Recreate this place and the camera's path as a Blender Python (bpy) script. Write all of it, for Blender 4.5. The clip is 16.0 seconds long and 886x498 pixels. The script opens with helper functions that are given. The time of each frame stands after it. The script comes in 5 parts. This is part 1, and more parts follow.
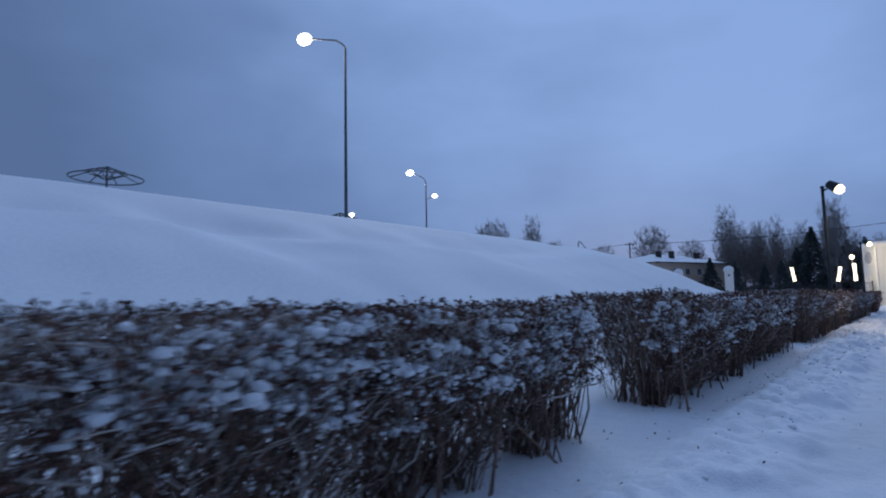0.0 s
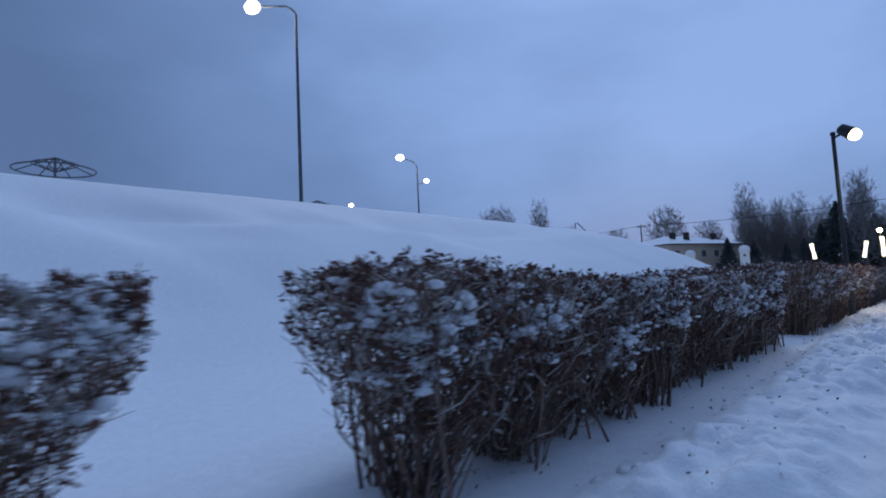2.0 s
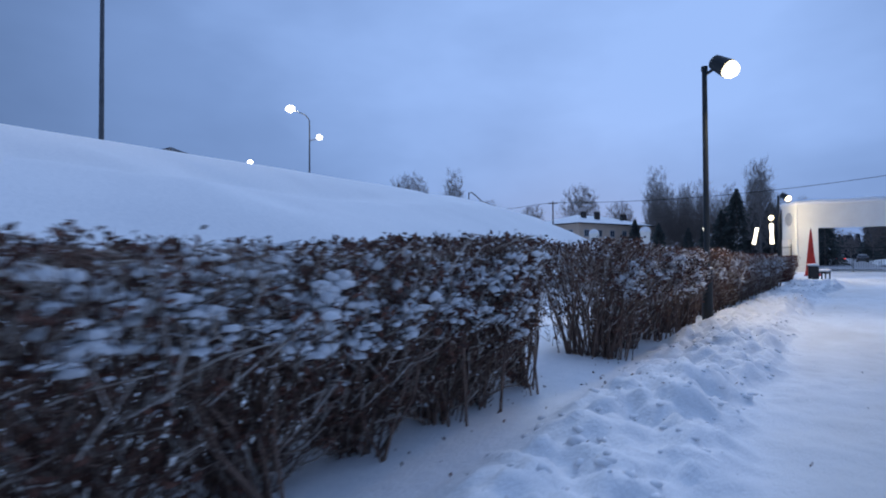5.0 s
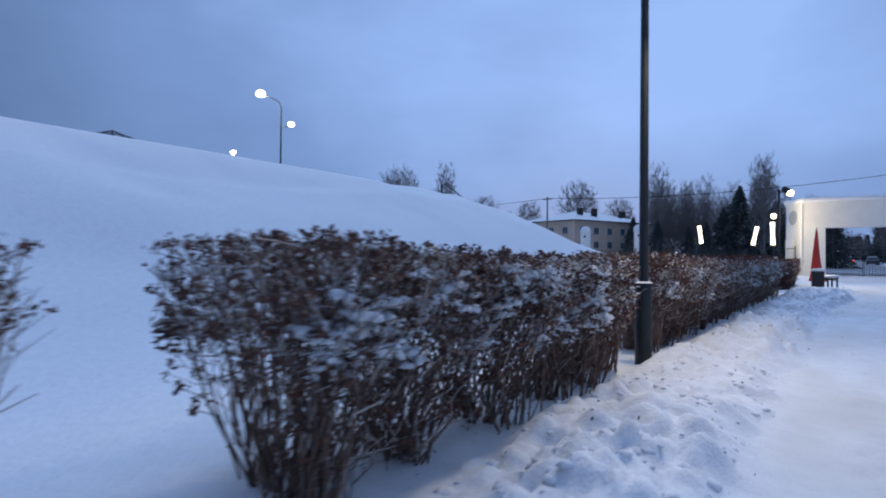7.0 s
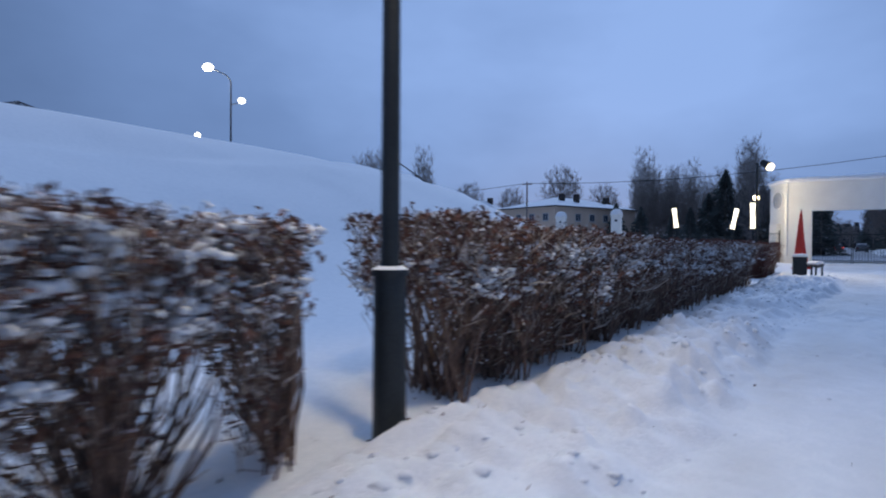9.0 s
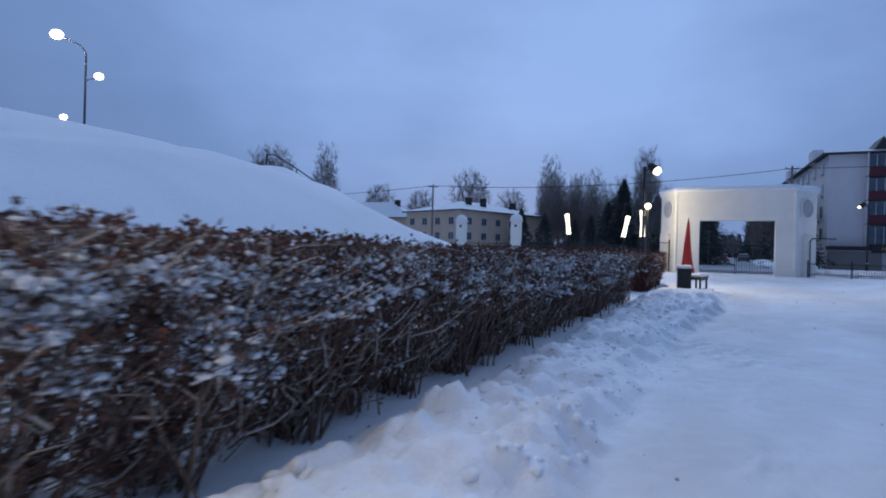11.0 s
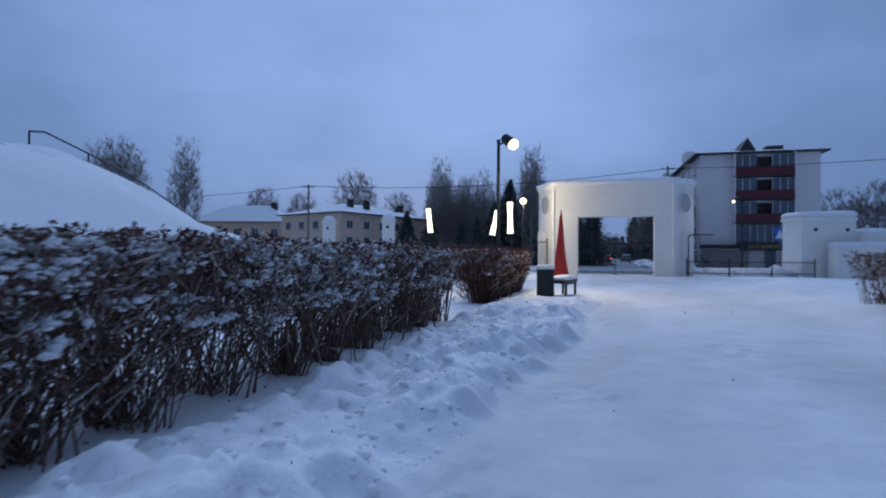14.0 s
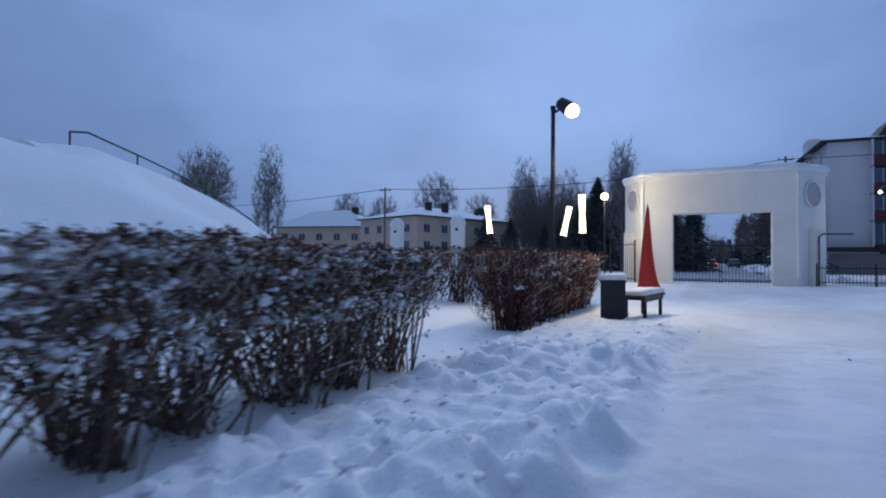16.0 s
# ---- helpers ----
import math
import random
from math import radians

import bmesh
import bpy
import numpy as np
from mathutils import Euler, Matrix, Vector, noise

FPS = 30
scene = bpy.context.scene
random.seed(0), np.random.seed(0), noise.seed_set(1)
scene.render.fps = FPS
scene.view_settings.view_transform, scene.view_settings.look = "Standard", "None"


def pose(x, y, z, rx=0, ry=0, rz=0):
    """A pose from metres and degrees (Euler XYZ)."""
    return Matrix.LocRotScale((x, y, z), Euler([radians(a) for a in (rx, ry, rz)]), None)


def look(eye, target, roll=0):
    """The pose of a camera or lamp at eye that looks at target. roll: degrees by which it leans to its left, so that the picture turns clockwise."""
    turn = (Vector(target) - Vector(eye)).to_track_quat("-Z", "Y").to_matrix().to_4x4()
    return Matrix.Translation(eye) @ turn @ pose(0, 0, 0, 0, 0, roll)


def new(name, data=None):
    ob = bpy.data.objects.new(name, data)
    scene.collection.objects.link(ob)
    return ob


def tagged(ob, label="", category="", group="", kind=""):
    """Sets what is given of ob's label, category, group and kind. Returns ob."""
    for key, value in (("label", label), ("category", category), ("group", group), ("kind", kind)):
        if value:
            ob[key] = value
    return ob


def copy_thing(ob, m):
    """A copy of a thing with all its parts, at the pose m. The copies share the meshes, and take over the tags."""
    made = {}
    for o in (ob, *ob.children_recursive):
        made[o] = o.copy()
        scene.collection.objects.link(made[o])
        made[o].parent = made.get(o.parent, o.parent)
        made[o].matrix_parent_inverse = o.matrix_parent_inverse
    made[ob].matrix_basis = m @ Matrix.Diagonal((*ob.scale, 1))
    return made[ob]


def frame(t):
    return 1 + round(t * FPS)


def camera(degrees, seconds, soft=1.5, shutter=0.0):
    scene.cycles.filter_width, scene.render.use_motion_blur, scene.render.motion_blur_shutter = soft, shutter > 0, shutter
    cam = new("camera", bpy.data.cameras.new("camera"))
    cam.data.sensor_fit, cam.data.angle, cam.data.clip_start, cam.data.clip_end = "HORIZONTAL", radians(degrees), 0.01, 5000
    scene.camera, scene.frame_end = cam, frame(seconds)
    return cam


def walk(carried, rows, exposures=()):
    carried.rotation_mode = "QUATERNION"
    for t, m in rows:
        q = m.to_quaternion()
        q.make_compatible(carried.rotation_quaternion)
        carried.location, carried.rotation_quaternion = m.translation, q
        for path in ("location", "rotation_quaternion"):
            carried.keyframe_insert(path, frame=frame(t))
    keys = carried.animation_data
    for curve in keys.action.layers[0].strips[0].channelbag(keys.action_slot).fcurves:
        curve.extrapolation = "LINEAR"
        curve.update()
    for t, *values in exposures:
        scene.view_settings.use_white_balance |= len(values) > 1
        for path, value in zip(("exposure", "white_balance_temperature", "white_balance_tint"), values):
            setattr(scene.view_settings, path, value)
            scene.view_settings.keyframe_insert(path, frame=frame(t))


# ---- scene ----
cam = camera(78.7, 16.0, soft=1.9, shutter=0.45)
PATH = [
    (0, (2.177, -0.576, 1.359), (0.863, 0.921, 1.544), -1.2),
    (0.5, (2.198, 0.523, 1.297), (0.898, 2.029, 1.496), -3.7),
    (1, (2.118, 1.754, 1.239), (0.779, 3.23, 1.414), -3.8),
    (1.5, (2.055, 2.833, 1.229), (0.717, 4.31, 1.396), -4.0),
    (2, (2.018, 3.92, 1.224), (0.649, 5.37, 1.377), -2.8),
    (2.5, (1.986, 4.938, 1.249), (0.62, 6.389, 1.417), -3.7),
    (3, (1.984, 5.9, 1.242), (0.648, 7.383, 1.379), -3.7),
    (3.5, (1.941, 6.93, 1.211), (0.635, 8.44, 1.329), -2.8),
    (4, (1.965, 7.954, 1.163), (0.748, 9.539, 1.237), -3.0),
    (6.5, (1.974, 13.087, 1.329), (0.778, 14.69, 1.345), 1.6),
    (7, (1.957, 14.298, 1.338), (0.763, 15.902, 1.36), 0.5),
    (7.5, (2.009, 15.25, 1.304), (0.842, 16.874, 1.308), 0.1),
    (8, (1.998, 16.579, 1.239), (0.838, 18.208, 1.235), 0.3),
    (8.5, (2.021, 17.593, 1.207), (0.842, 19.209, 1.201), -2.3),
    (9, (2.059, 18.674, 1.167), (0.885, 20.293, 1.148), 0.4),
    (9.5, (2.127, 19.642, 1.258), (1.124, 21.372, 1.214), -0.1),
    (10, (2.095, 20.588, 1.272), (1.169, 22.36, 1.22), 1.1),
    (12.5, (2.249, 25.167, 1.164), (1.396, 26.974, 1.247), 0.5),
    (13, (2.473, 26.257, 1.144), (1.84, 28.154, 1.181), 2.0),
    (13.5, (2.51, 27.431, 1.111), (1.978, 29.359, 1.139), 4.0),
    (14, (2.546, 28.471, 1.084), (1.963, 30.384, 1.112), 0.4),
    (14.5, (2.582, 29.396, 1.071), (1.86, 31.261, 1.097), -0.4),
    (15, (2.574, 30.412, 1.098), (1.786, 32.25, 1.147), -0.9),
    (15.5, (2.571, 31.293, 1.068), (1.695, 33.09, 1.12), -0.3),
    (16, (2.615, 32.414, 1.101), (1.722, 34.204, 1.144), 0.4),
]
walk(cam, [(t, look(eye, target, roll)) for t, eye, target, roll in PATH],
     exposures=[(0, -0.26), (1.5, -0.18), (3, 0.0), (4, 0.15), (6.5, 0.15), (8.5, 0.0), (10, -0.12), (12.5, 0.1), (13.3, 0.05), (14, -0.12), (14.5, -0.12), (16, -0.08)])

# ---- world and light ----
SKY_BEARING = 22.0      # the brighter part of the sky, degrees left of the walk


def make_world():
    w = bpy.data.worlds.new("dusk_sky")
    scene.world = w
    w.use_nodes = True
    nt = w.node_tree
    nt.nodes.clear()
    N, L = nt.nodes.new, nt.links.new
    out, bg = N("ShaderNodeOutputWorld"), N("ShaderNodeBackground")
    bg.inputs["Strength"].default_value = 0.1
    sky = N("ShaderNodeTexSky")
    sky.sky_type, sky.sun_disc = "NISHITA", False
    sky.sun_elevation, sky.sun_rotation = radians(5.0), radians(-SKY_BEARING)
    sky.air_density, sky.dust_density, sky.ozone_density = 1.2, 1.0, 3.0
    tc = N("ShaderNodeTexCoord")
    # cloud deck: soft, wide billows over a bright part of the sky
    mp = N("ShaderNodeMapping")
    mp.inputs["Scale"].default_value = (1.0, 1.0, 2.2)
    no = N("ShaderNodeTexNoise")
    no.inputs["Scale"].default_value, no.inputs["Detail"].default_value, no.inputs["Roughness"].default_value = 1.7, 5.0, 0.5
    L(tc.outputs["Generated"], mp.inputs["Vector"]), L(mp.outputs[0], no.inputs["Vector"])
    dot = N("ShaderNodeVectorMath")
    dot.operation = "DOT_PRODUCT"
    b, e = radians(SKY_BEARING), radians(32)
    dot.inputs[1].default_value = (-math.sin(b) * math.cos(e), math.cos(b) * math.cos(e), math.sin(e))
    L(tc.outputs["Generated"], dot.inputs[0])
    add = N("ShaderNodeMath")
    add.operation = "MULTIPLY_ADD"
    add.inputs[1].default_value, add.inputs[2].default_value = 0.55, 0.0
    L(no.outputs["Fac"], add.inputs[0])
    add2 = N("ShaderNodeMath")
    add2.operation = "ADD"
    L(add.outputs[0], add2.inputs[0]), L(dot.outputs["Value"], add2.inputs[1])
    ramp = N("ShaderNodeValToRGB")
    cr = ramp.color_ramp
    cr.elements[0].position, cr.elements[0].color = 0.60, (0.112, 0.190, 0.385, 1)
    cr.elements[1].position, cr.elements[1].color = 1.32 / 1.4, (0.305, 0.475, 0.88, 1)
    m = cr.elements.new(0.78)
    m.color = (0.178, 0.292, 0.575, 1)
    # the deck is brighter overhead than at the skyline
    sep, lift = N("ShaderNodeSeparateXYZ"), N("ShaderNodeMath")
    lift.operation = "MULTIPLY_ADD"
    lift.inputs[1].default_value = 0.75
    high = N("ShaderNodeMapRange")
    high.inputs["From Min"].default_value, high.inputs["From Max"].default_value = 0.45, 1.0
    L(tc.outputs["Generated"], sep.inputs[0]), L(sep.outputs["Z"], high.inputs["Value"]), L(high.outputs[0], lift.inputs[0])
    L(add2.outputs[0], lift.inputs[2])
    sc = N("ShaderNodeMath")
    sc.operation = "MULTIPLY"
    sc.inputs[1].default_value = 1 / 1.4
    L(lift.outputs[0], sc.inputs[0]), L(sc.outputs[0], ramp.inputs[0])
    up = N("ShaderNodeVectorMath")
    up.operation = "SCALE"
    up.inputs["Scale"].default_value = 10.0
    L(ramp.outputs["Color"], up.inputs[0])
    mix = N("ShaderNodeMix")
    mix.data_type = "RGBA"
    mix.inputs["Factor"].default_value = 0.97
    L(sky.outputs["Color"], mix.inputs["A"]), L(up.outputs[0], mix.inputs["B"])
    L(mix.outputs["Result"], bg.inputs["Color"]), L(bg.outputs[0], out.inputs["Surface"])


make_world()
sun = new("sun", bpy.data.lights.new("sun", "SUN"))
sun.data.energy, sun.data.angle, sun.data.color = 0.7, radians(25), (0.55, 0.72, 1.0)
b_, e_ = radians(SKY_BEARING), radians(38)
sun.matrix_world = look((-math.sin(b_) * math.cos(e_) * 90, math.cos(b_) * math.cos(e_) * 90, math.sin(e_) * 90), (0, 0, 0))
WARM = (1.0, 0.80, 0.50)
COOLW = (1.0, 0.93, 0.80)


def lamp_light(name, p, watts, color, r=0.12, aim=None, spread=150):
    d = bpy.data.lights.new(name, "SPOT" if aim else "POINT")
    d.energy, d.color, d.shadow_soft_size = watts, color, r
    ob = new(name, d)
    if aim:
        d.spot_size, d.spot_blend = radians(spread), 0.6
        ob.matrix_world = look(p, aim)
    else:
        ob.location = p
    return ob


# ---- materials ----
def mat(name, col, col2=None, rough=0.8, metal=0.0, scale=6.0, fine=60.0, bump=0.15, dist=0.02, rnd=0.0, spec=0.4, emit=None, power=0.0):
    m = bpy.data.materials.new(name)
    m.use_nodes = True
    nt = m.node_tree
    N, L = nt.nodes.new, nt.links.new
    p = nt.nodes["Principled BSDF"]
    p.inputs["Roughness"].default_value, p.inputs["Metallic"].default_value = rough, metal
    p.inputs["Specular IOR Level"].default_value = spec
    tc = N("ShaderNodeTexCoord")
    n1, n2 = N("ShaderNodeTexNoise"), N("ShaderNodeTexNoise")
    n1.inputs["Scale"].default_value, n1.inputs["Detail"].default_value = scale, 4
    n2.inputs["Scale"].default_value, n2.inputs["Detail"].default_value = fine, 3
    L(tc.outputs["Object"], n1.inputs["Vector"]), L(tc.outputs["Object"], n2.inputs["Vector"])
    mx = N("ShaderNodeMix")
    mx.data_type = "RGBA"
    mx.inputs["A"].default_value = (*col, 1)
    mx.inputs["B"].default_value = (*(col2 or [c * 0.7 for c in col]), 1)
    av = N("ShaderNodeMath")
    av.operation = "MULTIPLY_ADD"
    av.inputs[1].default_value = 0.5
    L(n2.outputs["Fac"], av.inputs[0])
    hf = N("ShaderNodeMath")
    hf.operation = "MULTIPLY"
    hf.inputs[1].default_value = 0.5
    L(n1.outputs["Fac"], hf.inputs[0]), L(hf.outputs[0], av.inputs[2])
    mr = N("ShaderNodeMapRange")
    mr.inputs["From Min"].default_value, mr.inputs["From Max"].default_value = 0.36, 0.64
    L(av.outputs[0], mr.inputs["Value"])
    last = mr.outputs[0]
    if rnd:
        oi = N("ShaderNodeNewGeometry")
        ad = N("ShaderNodeMath")
        ad.operation = "MULTIPLY_ADD"
        ad.inputs[1].default_value = rnd
        L(oi.outputs["Random Per Island"], ad.inputs[0]), L(last, ad.inputs[2])
        sb = N("ShaderNodeMath")
        sb.operation = "SUBTRACT"
        sb.inputs[1].default_value = rnd * 0.5
        sb.use_clamp = True
        L(ad.outputs[0], sb.inputs[0])
        last = sb.outputs[0]
    L(last, mx.inputs["Factor"]), L(mx.outputs["Result"], p.inputs["Base Color"])
    if bump:
        bp = N("ShaderNodeBump")
        bp.inputs["Strength"].default_value, bp.inputs["Distance"].default_value = bump, dist
        L(av.outputs[0], bp.inputs["Height"]), L(bp.outputs[0], p.inputs["Normal"])
    if emit:
        p.inputs["Emission Color"].default_value, p.inputs["Emission Strength"].default_value = (*emit, 1), power
    return m


SNOW = mat("snow", (0.88, 0.88, 0.89), (0.80, 0.81, 0.83), rough=0.75, scale=2.5, fine=30, bump=0.35, dist=0.03, spec=0.2)
TRODDEN = mat("snow_with_worn_path", (0.89, 0.89, 0.90), (0.80, 0.81, 0.83), rough=0.75, scale=9, fine=42, bump=0.5, dist=0.03, spec=0.2)


def wear_path(m):
    """Grit and packed grey snow where people walk."""
    nt = m.node_tree
    p = nt.nodes["Principled BSDF"]
    src = p.inputs["Base Color"].links[0].from_socket
    at, mx = nt.nodes.new("ShaderNodeAttribute"), nt.nodes.new("ShaderNodeMix")
    at.attribute_name = "worn"
    mx.data_type = "RGBA"
    mx.inputs["B"].default_value = (0.66, 0.65, 0.64, 1)
    nt.links.new(at.outputs["Fac"], mx.inputs["Factor"]), nt.links.new(src, mx.inputs["A"])
    nt.links.new(mx.outputs["Result"], p.inputs["Base Color"])


wear_path(TRODDEN)
SNOW_CLUMP = mat("snow_on_twigs", (0.86, 0.86, 0.87), (0.72, 0.73, 0.75), rough=0.8, scale=14, fine=90, bump=0.4, dist=0.01, spec=0.2)
BARK = mat("hedge_bark", (0.27, 0.174, 0.131), (0.094, 0.058, 0.045), rough=0.9, scale=9, fine=70, bump=0.3, rnd=0.8)
FROST_BARK = mat("frosted_twig", (0.62, 0.55, 0.49), (0.25, 0.185, 0.15), rough=0.9, scale=12, fine=80, bump=0.2, rnd=1.2)
LEAF = mat("withered_leaf", (0.185, 0.078, 0.052), (0.062, 0.032, 0.025), rough=0.75, scale=8, fine=60, bump=0.2, rnd=1.2)
RED_BARK = mat("reddish_twig", (0.13, 0.045, 0.032), (0.05, 0.02, 0.017), rough=0.85, scale=8, fine=60, bump=0.2, rnd=0.8)
RED_LEAF = mat("russet_leaf", (0.17, 0.045, 0.030), (0.055, 0.018, 0.014), rough=0.8, scale=6, fine=50, bump=0.2, rnd=1.2)
TREE_BARK = mat("tree_bark", (0.27, 0.225, 0.205), (0.16, 0.132, 0.12), rough=0.95, scale=5, fine=40, rnd=0.4)
BIRCH_BARK = mat("birch_bark", (0.32, 0.28, 0.26), (0.19, 0.165, 0.155), rough=0.9, scale=2, fine=14, rnd=0.4)
NEEDLE = mat("spruce_needles", (0.105, 0.118, 0.108), (0.055, 0.066, 0.062), rough=0.9, scale=4, fine=40, bump=0.0, rnd=0.8)
POLE_DARK = mat("dark_painted_steel", (0.030, 0.036, 0.040), (0.018, 0.022, 0.025), rough=0.5, metal=0.3, scale=5, fine=60, bump=0.05)
GALV = mat("galvanised_steel", (0.15, 0.155, 0.165), (0.085, 0.09, 0.10), rough=0.55, metal=0.6, scale=4, fine=50, bump=0.05)
GLOW_WARM = mat("warm_lamp_glass", (0.9, 0.85, 0.7), rough=0.4, bump=0, emit=(1.0, 0.83, 0.50), power=4)
GLOW_WHITE = mat("white_lamp_glass", (0.9, 0.9, 0.85), rough=0.4, bump=0, emit=(1.0, 0.93, 0.75), power=4)
GLOW_TUBE = mat("tube_lamp_diffuser", (0.9, 0.88, 0.8), rough=0.5, bump=0, emit=(1.0, 0.90, 0.66), power=3)
WHITE_PLASTER = mat("white_plaster", (0.88, 0.86, 0.80), (0.78, 0.75, 0.69), rough=0.9, scale=0.9, fine=18, bump=0.25, dist=0.02)
RELIEF = mat("grey_relief", (0.52, 0.52, 0.52), (0.38, 0.38, 0.38), rough=0.9, scale=3, fine=14, bump=0.6, dist=0.04)
BEIGE = mat("beige_plaster", (0.72, 0.54, 0.41), (0.61, 0.45, 0.34), rough=0.9, scale=0.6, fine=9, bump=0.15)
PANEL = mat("pale_wall_panel", (0.80, 0.73, 0.71), (0.70, 0.63, 0.62), rough=0.9, scale=0.4, fine=7, bump=0.1)
MAROON = mat("maroon_balcony_cladding", (0.13, 0.022, 0.030), (0.085, 0.016, 0.022), rough=0.6, scale=2, fine=20, bump=0.1)
SHOP_DARK = mat("dark_shop_cladding", (0.035, 0.025, 0.025), (0.02, 0.016, 0.016), rough=0.6, scale=2, fine=20)
SHOP_WALL = mat("grey_beige_render", (0.40, 0.35, 0.32), (0.31, 0.27, 0.25), rough=0.9, scale=0.7, fine=9, bump=0.15)
GLASS = mat("window_glass", (0.10, 0.12, 0.15), (0.05, 0.06, 0.08), rough=0.12, scale=0.8, fine=5, bump=0.02, spec=0.6)
FRAME = mat("white_window_frame", (0.55, 0.55, 0.55), (0.42, 0.42, 0.43), rough=0.6, scale=3, fine=20, bump=0.05)
DARK_TRIM = mat("dark_roof_edge", (0.05, 0.05, 0.055), (0.03, 0.03, 0.033), rough=0.7, scale=3, fine=20, bump=0.1)
# soot on the chimneys; on balcony back walls this dark stands for recess shade
SOOT_AND_RECESS = mat("sooty_brick_and_recess_dark", (0.075, 0.060, 0.055), (0.035, 0.030, 0.030), rough=0.95, scale=3, fine=12, bump=0.4)
RED_CLOTH = mat("red_cloth", (0.72, 0.060, 0.038), (0.58, 0.040, 0.026), rough=0.75, scale=3, fine=50, bump=0.15)
PLANK = mat("weathered_bench_plank", (0.14, 0.11, 0.09), (0.08, 0.065, 0.055), rough=0.8, scale=6, fine=60, bump=0.2)
RUBBER = mat("tyre_rubber", (0.02, 0.02, 0.02), (0.012, 0.012, 0.012), rough=0.9)
GOLD = mat("yellow_sign_letters", (0.55, 0.36, 0.14), rough=0.6, bump=0)
BLUE_SIGN = mat("blue_sign_face", (0.03, 0.13, 0.42), (0.025, 0.10, 0.34), rough=0.5, bump=0.0)
SIGN_WHITE = mat("white_sign_face", (0.75, 0.75, 0.75), rough=0.5, bump=0)
TAIL_RED = mat("lit_tail_light", (0.5, 0.02, 0.02), rough=0.4, bump=0, emit=(1.0, 0.06, 0.04), power=3)
ROAD = mat("trodden_road_snow", (0.42, 0.42, 0.44), (0.26, 0.26, 0.28), rough=0.8, scale=0.5, fine=6, bump=0.3)
FOREST = mat("far_wood", (0.030, 0.034, 0.040), (0.018, 0.02, 0.024), rough=1.0, scale=0.05, fine=0.6, bump=0)


# ---- helpers for meshes ----
def link(name, me, material, parent=None, label=""):
    ob = new(name, me)
    if material:
        me.materials.append(material)
    if parent:
        ob.parent = parent
    if label:
        ob["label"] = label
    return ob


def part(name, bm, material, parent=None, label="", smooth=False):
    me = bpy.data.meshes.new(name)
    bmesh.ops.recalc_face_normals(bm, faces=bm.faces[:])
    bm.to_mesh(me)
    bm.free()
    if smooth:
        me.polygons.foreach_set("use_smooth", [True] * len(me.polygons))
    return link(name, me, material, parent, label)


def thing(name, p, rz, label, category, group="", kind=""):
    ob = new(name)
    ob.matrix_world = pose(*p, 0, 0, rz)
    return tagged(ob, label, category, group, kind)


def box(bm, c, s, rz=0.0, bevel=0.0, rx=0.0, ry=0.0):
    r = bmesh.ops.create_cube(bm, size=1.0, matrix=pose(*c, rx, ry, rz) @ Matrix.Diagonal((*s, 1)))
    if bevel:
        es = list({e for v in r["verts"] for e in v.link_edges})
        bmesh.ops.bevel(bm, geom=es, offset=bevel, segments=2, profile=0.6, affect="EDGES")
    return bm


def tube(bm, p0, p1, r0, r1=None, n=10):
    p0, p1 = Vector(p0), Vector(p1)
    d = p1 - p0
    m = Matrix.Translation((p0 + p1) / 2) @ d.to_track_quat("Z", "Y").to_matrix().to_4x4()
    bmesh.ops.create_cone(bm, cap_ends=True, segments=n, radius1=r0, radius2=r0 if r1 is None else r1, depth=d.length, matrix=m)
    return bm


def bent(bm, pts, r, n=8):
    """A tube along a polyline with round joints."""
    for a, b in zip(pts, pts[1:]):
        tube(bm, a, b, r, None, n)
    for p in pts[1:-1]:
        bmesh.ops.create_uvsphere(bm, u_segments=n, v_segments=6, radius=r, matrix=Matrix.Translation(p))
    return bm


def prism(bm, poly, z0, z1):
    lo = [bm.verts.new((x, y, z0)) for x, y in poly]
    hi = [bm.verts.new((x, y, z1)) for x, y in poly]
    n = len(poly)
    bm.faces.new(lo[::-1]), bm.faces.new(hi)
    for i in range(n):
        bm.faces.new((lo[i], lo[(i + 1) % n], hi[(i + 1) % n], hi[i]))
    return bm


def snow_slab(bm, poly, z, thick, seed=0, over=0.06, step=0.35):
    """A cap of lying snow over a convex plan: rounded rim, uneven top."""
    c = Vector((sum(p[0] for p in poly) / len(poly), sum(p[1] for p in poly) / len(poly)))
    rim = []
    n = len(poly)
    for i in range(n):
        a, b = Vector(poly[i]), Vector(poly[(i + 1) % n])
        k = max(1, int((b - a).length / step))
        rim += [a.lerp(b, j / k) for j in range(k)]
    rings = []
    for s, h in ((1.0, 0.0), (None, 0.45), (0.985, 0.85), (0.9, 1.0), (0.6, 1.06), (0.25, 1.1)):
        ring = []
        for p in rim:
            q = p - c
            grow = q * (1 + over / max(q.length, 0.01)) if s is None else q * s
            w = noise.noise(Vector((p.x * 1.7 + seed, p.y * 1.7, h)))
            ring.append(bm.verts.new((c.x + grow.x, c.y + grow.y, z + thick * h * (1 + 0.28 * w))))
        rings.append(ring)
    for a, b in zip(rings, rings[1:]):
        for i in range(len(rim)):
            j = (i + 1) % len(rim)
            bm.faces.new((a[i], a[j], b[j], b[i]))
    bm.faces.new(rings[-1])
    bm.faces.new(rings[0][::-1])
    return bm


